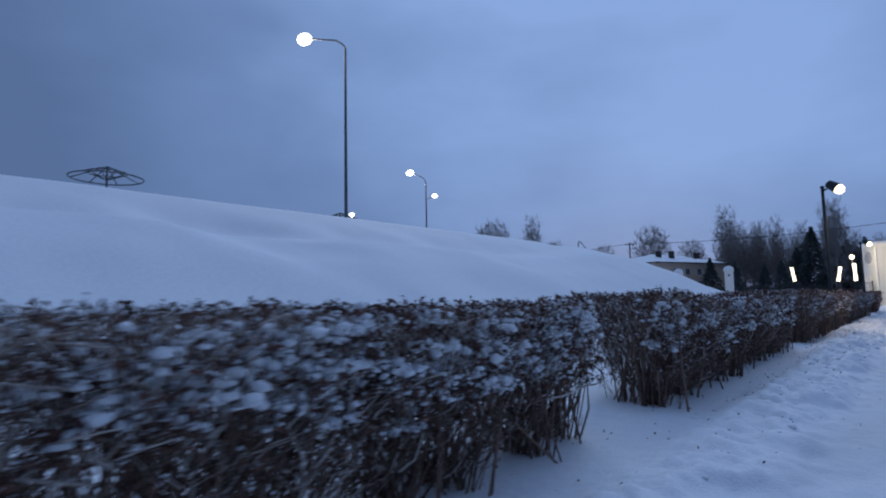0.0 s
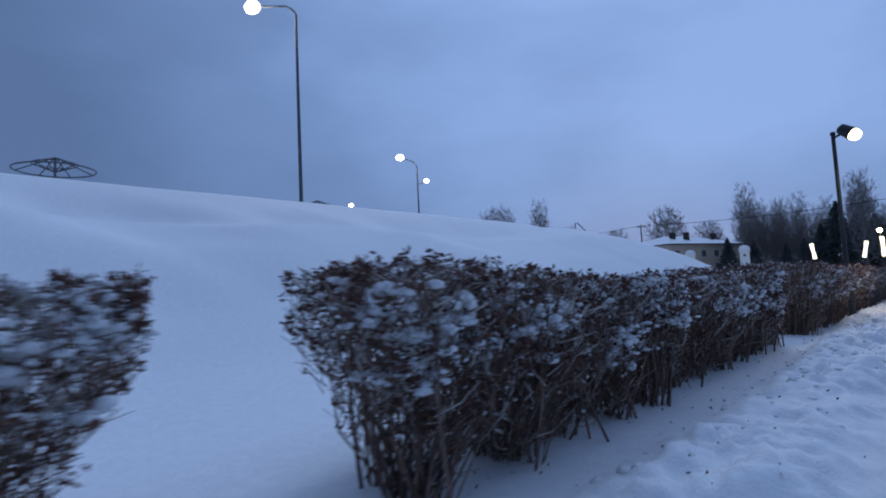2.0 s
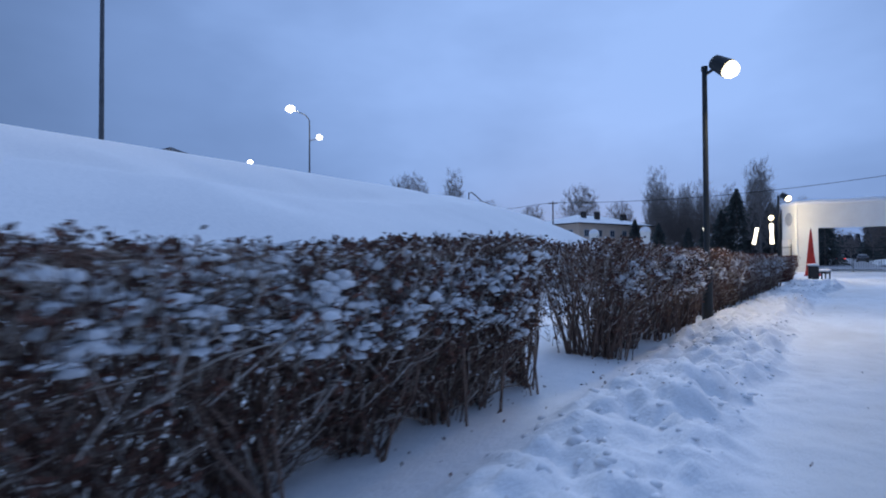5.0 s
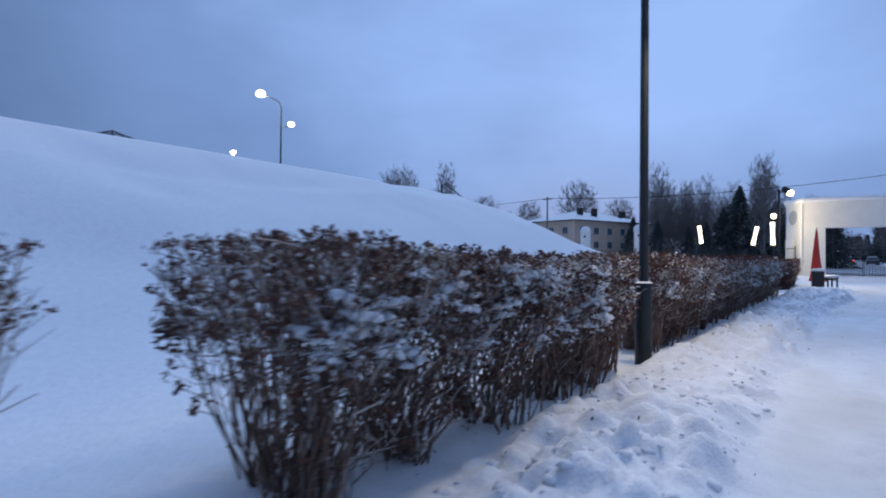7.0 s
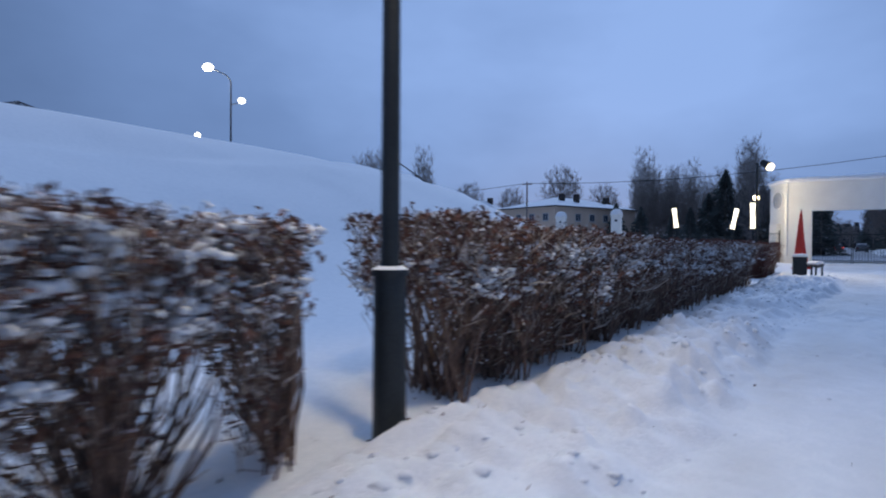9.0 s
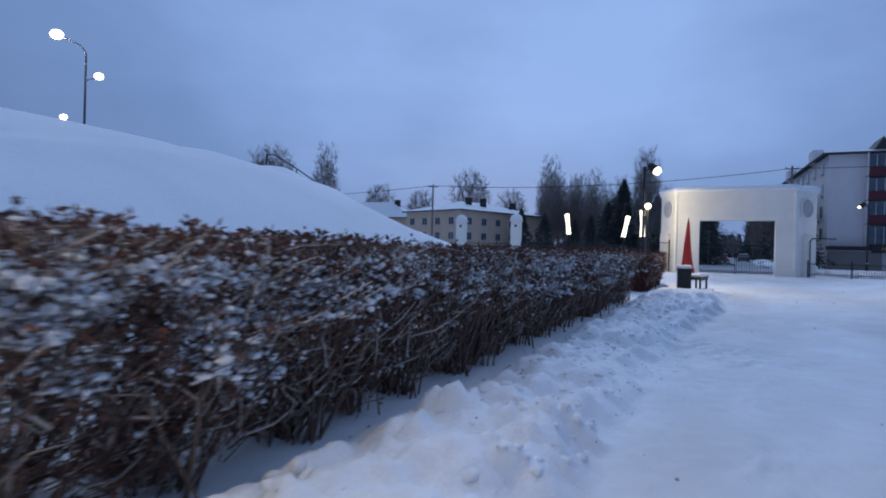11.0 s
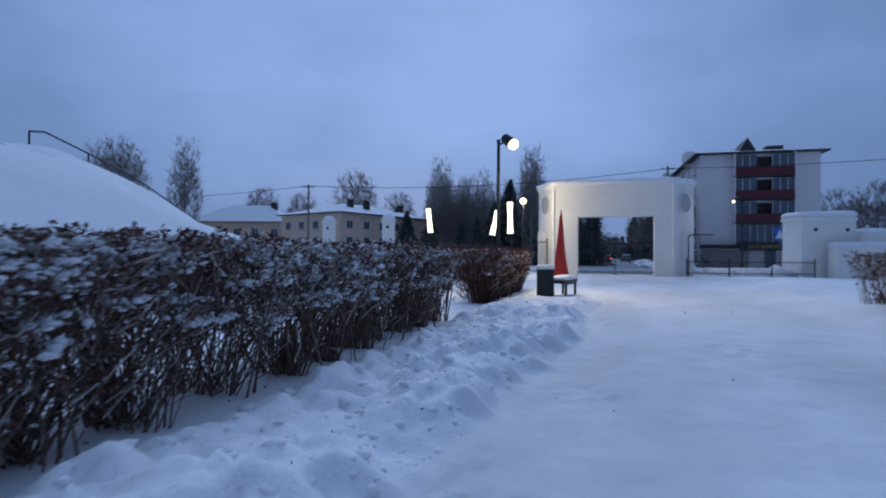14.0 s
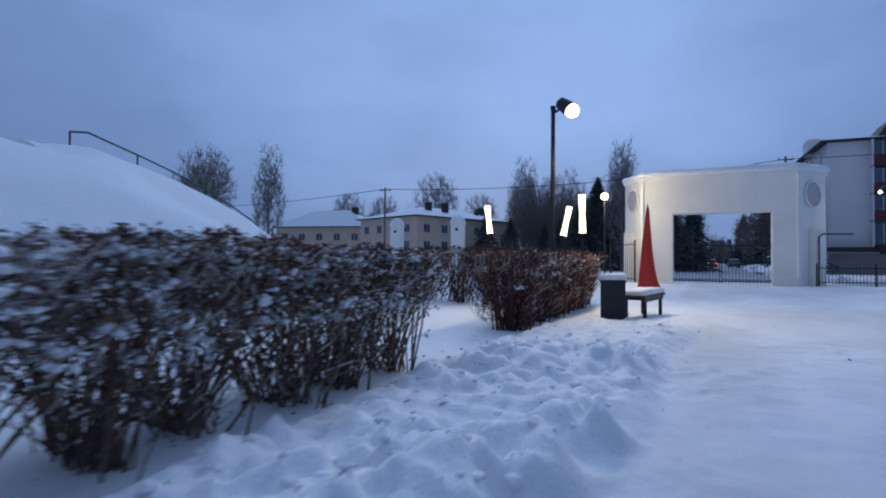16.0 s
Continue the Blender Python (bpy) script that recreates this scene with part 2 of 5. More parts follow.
def array_mesh(name, verts, faces):
    """A mesh from number arrays; all faces have the same count of corners."""
    me = bpy.data.meshes.new(name)
    verts, faces = np.asarray(verts, np.float32), np.asarray(faces, np.int32)
    me.vertices.add(len(verts))
    me.vertices.foreach_set("co", verts.ravel())
    me.loops.add(faces.size)
    me.loops.foreach_set("vertex_index", faces.ravel())
    me.polygons.add(len(faces))
    me.polygons.foreach_set("loop_start", np.arange(len(faces), dtype=np.int32) * faces.shape[1])
    me.update(calc_edges=True)
    return me


def rods(p0, p1, r0, r1, sides=3):
    """Tapered rods between many pairs of points."""
    n = len(p0)
    d = p1 - p0
    d /= np.linalg.norm(d, axis=1, keepdims=True) + 1e-9
    ref = np.where(np.abs(d[:, 2:3]) > 0.9, [[1.0, 0, 0]], [[0, 0, 1.0]])
    a = np.cross(d, ref)
    a /= np.linalg.norm(a, axis=1, keepdims=True) + 1e-9
    b = np.cross(d, a)
    ang = np.arange(sides) * 2 * np.pi / sides
    ca, sa = np.cos(ang)[None, :, None], np.sin(ang)[None, :, None]
    off = a[:, None] * ca + b[:, None] * sa
    v = np.concatenate([p0[:, None] + off * r0[:, None, None], p1[:, None] + off * r1[:, None, None]], 1)
    k = np.arange(sides)
    quad = np.stack([k, (k + 1) % sides, (k + 1) % sides + sides, k + sides], 1)
    f = (np.arange(n) * 2 * sides)[:, None, None] + quad[None]
    return v.reshape(-1, 3), f.reshape(-1, 4)


def blobs(rs, c, size, squash=0.6, sub=1):
    """Uneven lumps: a jittered low ball at each centre."""
    bm = bmesh.new()
    if sub:
        bmesh.ops.create_icosphere(bm, subdivisions=sub, radius=1.0)
    else:
        bmesh.ops.create_uvsphere(bm, u_segments=4, v_segments=2, radius=1.1)
    t = np.array([v.co[:] for v in bm.verts])
    bm.verts.index_update()
    f = np.array([[v.index for v in fc.verts] for fc in bm.faces])
    bm.free()
    n = len(c)
    v = t[None] * (1 + rs.uniform(-0.32, 0.32, (n, len(t), 1)))
    st = np.stack([rs.uniform(0.75, 1.45, n), rs.uniform(0.75, 1.45, n), squash * rs.uniform(0.7, 1.3, n)], 1)
    v = v * st[:, None] * size[:, None, None]
    a = rs.uniform(0, 6.28, n)
    ca, sa = np.cos(a)[:, None], np.sin(a)[:, None]
    x, y = v[..., 0] * ca - v[..., 1] * sa, v[..., 0] * sa + v[..., 1] * ca
    v = np.stack([x, y, v[..., 2]], 2) + c[:, None]
    return v.reshape(-1, 3), ((np.arange(n) * len(t))[:, None, None] + f[None]).reshape(-1, 3)


def leaves(rs, c, size):
    """Small curled leaves, two faces each."""
    n = len(c)
    u = rs.normal(size=(n, 3))
    u /= np.linalg.norm(u, axis=1, keepdims=True)
    w = np.cross(u, rs.normal(size=(n, 3)))
    w /= np.linalg.norm(w, axis=1, keepdims=True)
    nn = np.cross(u, w)
    s = size[:, None]
    v = np.stack([c - u * s, c + w * s * 0.5 + nn * s * 0.15, c + u * s, c - w * s * 0.5 + nn * s * 0.25], 1)
    k = np.array([[0, 1, 2], [0, 2, 3]])
    return v.reshape(-1, 3), ((np.arange(n) * 4)[:, None, None] + k[None]).reshape(-1, 3)


# ---- ground ----
def vnoise(x, y, seed):
    """Smooth value noise on arrays."""
    rs = np.random.RandomState(seed)
    tab = rs.rand(256, 256)
    xi, yi = np.floor(x).astype(int), np.floor(y).astype(int)
    fx, fy = x - xi, y - yi
    fx, fy = fx * fx * (3 - 2 * fx), fy * fy * (3 - 2 * fy)
    g = lambda i, j: tab[(xi + i) % 256, (yi + j) % 256]
    return (g(0, 0) * (1 - fx) + g(1, 0) * fx) * (1 - fy) + (g(0, 1) * (1 - fx) + g(1, 1) * fx) * fy - 0.5


def cells(x, y, seed):
    """Rounded clods: one minus the distance to the nearest of scattered points."""
    rs = np.random.RandomState(seed)
    jx, jy, jr = rs.rand(128, 128), rs.rand(128, 128), rs.uniform(0.38, 0.85, (128, 128))
    xi, yi = np.floor(x).astype(int), np.floor(y).astype(int)
    best = np.zeros_like(x)
    for i in (-1, 0, 1):
        for j in (-1, 0, 1):
            a, b = (xi + i) % 128, (yi + j) % 128
            d = np.hypot(xi + i + jx[a, b] - x, yi + j + jy[a, b] - y)
            best = np.maximum(best, 1 - (d / jr[a, b]) ** 2)
    return np.sqrt(np.clip(best, 0, 1))


def smooth(a, b, x):
    t = np.clip((x - a) / (b - a), 0, 1)
    return t * t * (3 - 2 * t)


def hill(x, y):
    """The snowed-over embankment beyond the hedge, with its rounded end."""
    scallop = (0.9 * np.sin(y * 0.42 + 0.6) + 0.5 * np.sin(y * 0.97 + 2.0) + 0.5 * vnoise(x * 0.2, y * 0.4, 2)) * smooth(24, 13, y)
    d = -x
    low = np.interp(d + scallop * smooth(9, 14, d) * smooth(20.5, 17, d), [4.0, 6.0, 8.5, 11, 14, 17.2, 19.2, 20.9, 21.6, 22.2, 23.5, 32, 80, 120], [0, 0.25, 1.2, 2.50, 3.60, 3.98, 5.0, 5.72, 5.98, 6.03, 5.9, 5.6, 5.5, 5.5])
    full = np.interp(d, [4.0, 6.0, 8.5, 11, 14, 18, 20.9, 21.6, 22.2, 23.5, 32, 80, 120], [0, 0.25, 1.3, 2.75, 4.15, 5.2, 5.72, 5.98, 6.03, 5.9, 5.6, 5.5, 5.5])
    k = smooth(26, 37, y)
    front = low * (1 - k) + full * k
    ye = y - np.clip(-14 - x, -10, 0) * 1.25 - np.clip(-14 - x, 0, 60) * 0.95
    end = np.interp(ye, [34, 38, 41, 44.5, 48, 51, 52.6, 54.5], [9.5, 7.0, 5.35, 3.35, 2.1, 1.5, 0.75, 0.0])
    k = 0.55
    h = np.clip(0.5 + 0.5 * (end - front) / k, 0, 1)
    z = end * (1 - h) + front * h - k * h * (1 - h)
    z = np.where(front < 0.02, 0, np.maximum(z, 0))
    z = z - 0.35 * np.exp(-((y - 43.5) / 3.2) ** 2) * smooth(-10, -14, x) * smooth(0.5, 2.5, z)
    # the stair's spur: a second, lower back running down behind the rounded end
    off = (x + 21.6 + 0.333 * (y - 46)) * 0.949
    spur = np.interp(y, [44, 46, 48.5, 51, 54, 57, 60, 63, 66, 69], [5.5, 5.75, 5.55, 5.25, 4.75, 4.05, 3.2, 2.3, 1.2, -0.5]) - 0.30 * np.clip(np.abs(off) - 0.5, 0, 9) ** 1.6
    z = np.where((y > 43) & (y < 69.5) & (np.abs(off) < 8), np.maximum(z, spur), z)
    lump = (0.20 * vnoise(x * 0.33, y * 0.33, 3) + 0.08 * vnoise(x * 0.8, y * 0.8, 4)) * smooth(0.2, 1.5, z) * smooth(22.5, 19, -x)
    return z + lump


def edge_x(y):
    """Where the ploughed bank meets the trodden path."""
    return np.interp(y, [-10, 4, 10, 16, 24, 32, 40, 47, 52], [1.25, 1.25, 1.3, 1.45, 1.35, 1.65, 2.2, 2.1, 1.6])


def height(x, y):
    z = hill(x, y)
    z = z + 0.05 * vnoise(x * 0.25, y * 0.25, 7) * smooth(70, 40, np.abs(y)) + 0.03
    strip = smooth(-3.0, -2.0, x) * smooth(60, 52, y)
    e = edge_x(y) + 0.34 * vnoise(x * 0 + 5, y * 0.9, 11) + 0.24 * vnoise(x * 1.5, y * 2.6, 12) + 0.12 * vnoise(x * 5, y * 6.5, 29)
    inner = np.interp(y, [-10, 12, 18, 23, 27, 60], [0.25, 0.25, -0.1, -0.1, 0.08, 0.08])
    bank = smooth(inner, inner + 0.45, x) * smooth(e + 0.14, e - 0.26, x) * strip * smooth(45.0, 38.5, y)
    amp = np.interp(y, [-10, 4, 9, 15, 30, 44, 54], [0.05, 0.06, 0.12, 0.18, 0.19, 0.15, 0.0])
    wx, wy = x + 0.10 * vnoise(x * 4, y * 4, 51), y + 0.10 * vnoise(x * 4, y * 4, 52)
    clod = 0.62 * cells(wx * 2.2, wy * 2.2, 13) ** 2 + 0.40 * cells(wx * 4.6, wy * 4.6, 14) ** 2 + 0.22 * cells(wx * 7.4, wy * 7.4, 30) ** 2 + 0.16 * cells(wx * 12.0, wy * 12.0, 26) ** 2
    grain = vnoise(x * 9, y * 9, 15) * 0.6 + vnoise(x * 19, y * 19, 16) * 0.35
    big = vnoise(x * 1.1, y * 1.1, 17)
    z = z + bank * (amp * (0.26 + 0.55 * big) + (0.05 + 0.80 * amp) * clod * (0.75 + 0.9 * vnoise(x * 0.9, y * 0.9, 18)) + 0.055 * grain)
    # trodden path: low, with footprints, scuffs and a few crumbs
    trod = smooth(e - 0.1, e + 0.25, x) * smooth(9.0, 6.5, x) * strip
    z = z - 0.03 * trod
    wild = np.interp(y, [-10, 8, 16, 24], [0.85, 0.75, 0.35, 0.22])
    print_ = smooth(0.15, 0.75, cells(wx * 2.6, wy * 2.0, 21)) * (vnoise(x * 0.8, y * 0.8, 19) > -0.12)
    z = z - 0.017 * print_ * wild * smooth(0.45, 0.95, x) * strip * smooth(8, 5, x) * (1 - bank * smooth(8, 13, y))
    crumb = smooth(0.55, 0.8, cells(x * 6.0, y * 6.0, 22)) * (vnoise(x * 1.3, y * 1.3, 20) > 0.12)
    z = z + 0.014 * crumb * trod * (1.1 - 0.1 * np.abs(x - e)) * smooth(3.8, 2.2, x)
    z = z + 0.014 * vnoise(x * 1.9, y * 0.45, 23) * trod + 0.022 * vnoise(x * 5, y * 4, 24) * strip * smooth(0.0, 0.6, x) + 0.016 * vnoise(x * 12, y * 12, 25) * strip * smooth(0.0, 0.6, x)
    pit = smooth(0.52, 0.75, cells(wx * 4.2, wy * 3.3, 27)) * smooth(0.05, 0.3, vnoise(x * 0.7, y * 0.5, 28))
    z = z - 0.024 * pit * trod * smooth(8, 6, x) + 0.014 * vnoise(x * 3.1, y * 0.22, 34) * trod * smooth(20, 26, y)
    # bank on the far side of the path
    z = z + 0.30 * smooth(6.0, 7.4, x) * smooth(60, 50, y) * smooth(20, 24, y) * (0.7 + vnoise(x * 0.9, y * 0.9, 25)) * smooth(30, 12, x)
    return z


def make_ground():
    xs = np.concatenate([[-2600, -1200, -600, -300, -200, -150], np.arange(-120, -40, 4.0), np.arange(-40, -26, 1.0), np.arange(-26, -3, 0.55), np.arange(-3, -0.4, 0.14), np.arange(-0.4, 2.6, 0.033), np.arange(2.6, 4.2, 0.07),
                         np.arange(4.2, 9, 0.16), np.arange(9, 30, 1.0), np.arange(30, 120, 8), [150, 250, 500, 1200, 2600]])
    ys = np.concatenate([[-2600, -1000, -400, -150, -60, -30, -15, -8], np.arange(-5, 48, 0.057), np.arange(48, 70, 0.3), np.arange(70, 130, 2.0), [140, 170, 220, 300, 500, 1000, 2600]])
    X, Y = np.meshgrid(xs, ys)
    Z = height(X, Y)
    far = smooth(150, 400, np.maximum(np.abs(X), np.abs(Y)))
    Z = Z * (1 - far)
    nx, ny = len(xs), len(ys)
    i = np.arange(nx * ny).reshape(ny, nx)
    f = np.stack([i[:-1, :-1], i[:-1, 1:], i[1:, 1:], i[1:, :-1]], -1).reshape(-1, 4)
    me = array_mesh("ground", np.stack([X, Y, Z], -1).reshape(-1, 3), f)
    me.polygons.foreach_set("use_smooth", [True] * len(me.polygons))
    e = edge_x(Y) + 0.15 * vnoise(Y * 0.9, X * 0.7, 11)
    worn = smooth(e - 0.15, e + 0.35, X) * smooth(8.5, 6.0, X) * smooth(75, 60, Y) * (0.55 + 0.9 * vnoise(X * 0.8, Y * 0.35, 61) + 0.5 * vnoise(X * 3, Y * 1.5, 62))
    grit = me.attributes.new("worn", "FLOAT", "POINT")
    grit.data.foreach_set("value", np.clip(worn, 0, 1).astype(np.float32).ravel())
    tagged(link("ground", me, TRODDEN), "snow-covered ground with a trodden path and a snowy embankment", "ground", kind="structure")


make_ground()


def gz(x, y):
    return float(height(np.array([float(x)]), np.array([float(y)]))[0])


# ---- hedges ----
def hedge(a, b, width, tall, seed, label, red=False, snowy=1.0, dens=1.0, group="hedges along the path", rise=(1, 1), clump=1.0, skew=0.0, lead=0.0, tail=0.42, low=(1, 1)):
    """A clipped hedge from a to b: stems fanning from the root line, a mat of twigs, withered leaves and lumps of snow."""
    rs = np.random.RandomState(seed)
    a, b = np.array(a, float), np.array(b, float)
    n = b - a
    length = float(np.hypot(*n))
    t = n / length
    s = np.array([t[1], -t[0]])          # across, to the path's side
    top = thing("hedge", (a[0], a[1], 0), 0, label, "hedge", group)

    def world(u, v, z):
        """u along, v across, both in metres, z over the snow."""
        u = u - skew * v * np.clip((u - length + 1.5) / 1.5, 0, 1) - lead * v * np.clip((1.5 - u) / 1.5, 0, 1)
        x, y = a[0] + t[0] * u + s[0] * v, a[1] + t[1] * u + s[1] * v
        return np.stack([x, y, z], 1)

    def wob(u):
        return tall * (np.interp(u / length, np.linspace(0, 1, len(rise)), rise) + 0.04 * vnoise(u * 0.7, u * 0 + seed, 31) + 0.035 * vnoise(u * 2.3, u * 0 + seed, 32))

    # the bushes of the row: each a stool of stems, a bulge in the face and a gap beside it near the ground
    nb = max(2, int(round((length - 0.5) / 0.72)))
    bush = np.linspace(0.42, length - tail, nb) + np.concatenate([[0], rs.normal(0, 0.09, nb - 2), [0]])
    bulk = rs.uniform(0.84, 1.12, nb)
    lean = rs.normal(0, 0.05, nb)

    def nearest(u):
        return np.abs(u[:, None] - bush[None, :]).argmin(1)

    def half(z, u):
        i = nearest(u)
        d = np.clip(np.abs(u - bush[i]) / 0.45, 0, 1)
        zz = np.clip(z / tall, 0, 1)
        f = 0.54 + 0.46 * np.clip(zz / 0.55, 0, 1) ** 0.8
        f = f * (bulk[i] * (1 - 0.22 * d ** 2 * (1.25 - 0.6 * zz)))
        f = f * np.sqrt(1 - 0.45 * np.clip(1 - u / 0.5, 0, 1) ** 2)
        f = f * np.sqrt(1 - (0.72 if tail > 0.3 else 0.3) * np.clip(1 - (length - u) / (0.95 if tail > 0.3 else 0.35), 0, 1) ** 2)
        return width / 2 * f * (1 + 0.10 * vnoise(u * 2.9, z * 3.1 + seed + 3, 33))

    local = lambda w: w - np.array([a[0], a[1], 0])
    bark = RED_BARK if red else BARK
    # stems: rooted in their stool, fanning out to the clipped shell
    ns = int(length * 92 * dens)
    i = rs.randint(0, nb, ns)
    u0 = bush[i] + np.clip(rs.normal(0, 0.06, ns), -0.13, 0.13)
    u1 = np.clip(bush[i] + rs.normal(0, 0.36, ns), 0.0, length)
    v0 = rs.normal(0.11, 0.12, ns) * width + lean[i]
    zt = wob(u1) * rs.uniform(0.55, 1.02, ns)
    v1 = np.clip(v0 * 1.6 + rs.normal(0, width * 0.24, ns), -half(zt, u1) * 0.97, half(zt, u1) * 0.97)
    base = world(u0, v0, np.full(ns, -0.06))
    um, vm, zm = u0 * 0.45 + u1 * 0.55 + rs.normal(0, 0.045, ns), v0 * 0.6 + v1 * 0.4 + rs.normal(0, 0.04, ns), zt * rs.uniform(0.38, 0.55, ns)
    mid, tip = world(um, vm, zm), world(u1, v1, zt)
    r = rs.uniform(0.005, 0.015, ns)
    V1, F1 = rods(base, mid, r, r * 0.75, 4)
    V2, F2 = rods(mid, tip, r * 0.75, r * 0.35, 4)
    me = array_mesh("stem_mass", local(np.concatenate([V1, V2])), np.concatenate([F1, F2 + len(V1)]))
    tagged(link("stem_mass", me, bark, top), kind="stuff")
    # the twigs: fine dark ones all through, frosted ones and long crooked shoots on the face
    kinds = (("twig_mass", 1750, bark, 0.0038, 0.07, 0.24), ("frosted_twig_mass", 120 if red else 520, FROST_BARK, 0.0042, 0.08, 0.22), ("shoot_mass", 250, bark if red and dens < 1 else FROST_BARK, 0.0062, 0.16, 0.42))
    for nm, cnt, mt, rr, l0, l1 in kinds:
        nt = int(length * cnt * dens)
        u = rs.uniform(-0.02, length + 0.02, nt)
        zf = 1 - rs.beta(1.0, 1.05, nt) * 0.95
        z = wob(u) * zf
        h = half(z, u)
        v = h * rs.beta(1.6, 0.9, nt) * np.sign(rs.uniform(-0.55, 1, nt))
        keep = (z > tall * (1 - np.clip(u / 0.5, 0, 1)) * 0.66 + 0.05) & (z > tall * (1 - np.clip((length - u) / (tail + 0.08), 0, 1)) * 0.66 + 0.05)
        keep &= (zf > 0.55) | (rs.rand(nt) < np.interp(u / length, np.linspace(0, 1, len(low)), low))
        d = np.abs(u - bush[nearest(u)])
        keep &= d < 0.20 + 1.5 * z / tall + 0.10 * vnoise(u * 5, z * 5, 44)
        keep &= (zf > 0.5) | (vnoise(u * 2.1, z * 2.6 + seed, 43) > -0.28)
        u, v, z, h = u[keep], v[keep], z[keep], h[keep]
        m = len(u)
        ln = rs.uniform(l0, l1, m)
        away = (u - bush[nearest(u)]) * 1.1
        out = np.sign(v) * rs.uniform(0.0, 1.0, m) * (np.abs(v) / h)
        du, dv, dz = rs.normal(0, 0.50, m) + away, rs.normal(0, 0.30, m) + out * 0.6, rs.uniform(0.15, 1.2, m)
        k = ln / np.sqrt(du ** 2 + dv ** 2 + dz ** 2)
        zz = np.minimum(z + dz * k, wob(u) + np.minimum(rs.exponential(0.026, m), 0.06) - 0.01)
        p0, p1 = world(u, v, z), world(np.clip(u + du * k, -0.07, length + 0.07), v + dv * k, zz)
        rad = rr * rs.uniform(0.7, 1.5, m)
        if nm == "shoot_mass":
            bend = (p0 + p1) / 2 + rs.normal(0, 0.028, (m, 3))
            V1, F1 = rods(p0, bend, rad, rad * 0.8, 4)
            V2, F2 = rods(bend, p1, rad * 0.8, rad * 0.4, 4)
            V, F = np.concatenate([V1, V2]), np.concatenate([F1, F2 + len(V1)])
        else:
            V, F = rods(p0, p1, rad, rad * 0.45, 3)
        link(nm, array_mesh(nm, local(V), F), mt, top)["kind"] = "stuff"
        if nm == "twig_mass":
            ends, starts = p1, (u, v, z, h)
    # withered leaves and seed heads in tufts at the shoot ends
    u, v, z, h = starts
    wgt = np.clip(0.35 + z / tall, 0, 1) * np.clip(0.9 + 1.3 * vnoise(u * 3.3, z * 3.3 + seed, 45), 0.15, 2)
    k = rs.choice(len(ends), int(length * (750 if red else 820) * dens), p=wgt / wgt.sum())
    c = np.repeat(ends[k], 5, 0)
    V, F = leaves(rs, c + rs.normal(0, 0.022, c.shape) * [1, 1, 0.8], rs.uniform(0.012, 0.030, len(c)))
    link("leaf_mass", array_mesh("leaf_mass", local(V), F), RED_LEAF if red else LEAF, top)["kind"] = "stuff"
    # snow lodged in the twigs: small broken pillows on the shoulder of the face, fewer below
    patch = vnoise(u * 1.6, z * 2.6 + v * 1.5, 41) + 0.8 * vnoise(u * 4.5, z * 5.5, 42) + 0.9 * (z / tall - 0.72)
    ok = np.where((patch > 0.08) & (np.abs(v) > h * 0.6) & (z > 0.40 * tall) & (z < tall * 0.985))[0]
    nsn = int(length * 150 * snowy * dens)
    if len(ok) and nsn:
        k = ok[rs.randint(0, len(ok), nsn)]
        c = world(u[k] + rs.normal(0, 0.03, nsn), v[k] * 1.0, z[k] + 0.005)
        big = np.minimum(rs.gamma(2.0, 0.009, nsn) + 0.008, 0.052) * clump
        c, big = np.repeat(c, 5, 0), np.repeat(big, 5)
        c = c + rs.normal(0, 1, c.shape) * big[:, None] * [1.2, 1.2, 0.55]
        V, F = blobs(rs, c, big * rs.uniform(0.28, 0.75, len(big)), 0.62)
        # larger broken pillows along the shoulder of the face
        npil = int(length * 14 * snowy * dens)
        pu = rs.uniform(0.1, length - 0.1, npil)
        pz = tall * np.clip(rs.normal(0.80, 0.12, npil), 0.45, 0.95)
        pv = half(pz, pu) * rs.uniform(0.72, 0.97, npil) * np.sign(rs.uniform(-0.35, 1, npil))
        cp = np.repeat(world(pu, pv, pz), 16, 0)
        wide = np.repeat(rs.uniform(0.5, 1.35, npil), 16)[:, None]
        cp = cp + rs.normal(0, 1, cp.shape) * [0.045, 0.075, 0.022] * wide
        V2, F2 = blobs(rs, cp, rs.uniform(0.014, 0.040, len(cp)) * clump, 0.6)
        V, F = np.concatenate([V, V2]), np.concatenate([F, F2 + len(V)])
        # and small flecks on the outer twigs
        nf = int(length * 420 * dens * snowy)
        k = rs.choice(len(u), nf, p=(z / tall) ** 1.5 / ((z / tall) ** 1.5).sum())
        cf = ends[k] + rs.normal(0, 0.01, (nf, 3))
        V2, F2 = blobs(rs, cf, rs.uniform(0.006, 0.014, nf), 0.8, 0)
        V, F = np.concatenate([V, V2]), np.concatenate([F, F2 + len(V)])
        me = array_mesh("lodged_snow", local(V), F)
        me.polygons.foreach_set("use_smooth", [True] * len(me.polygons))
        link("lodged_snow", me, SNOW_CLUMP, top, "snow lodged in the twigs")["kind"] = "stuff"
    return top


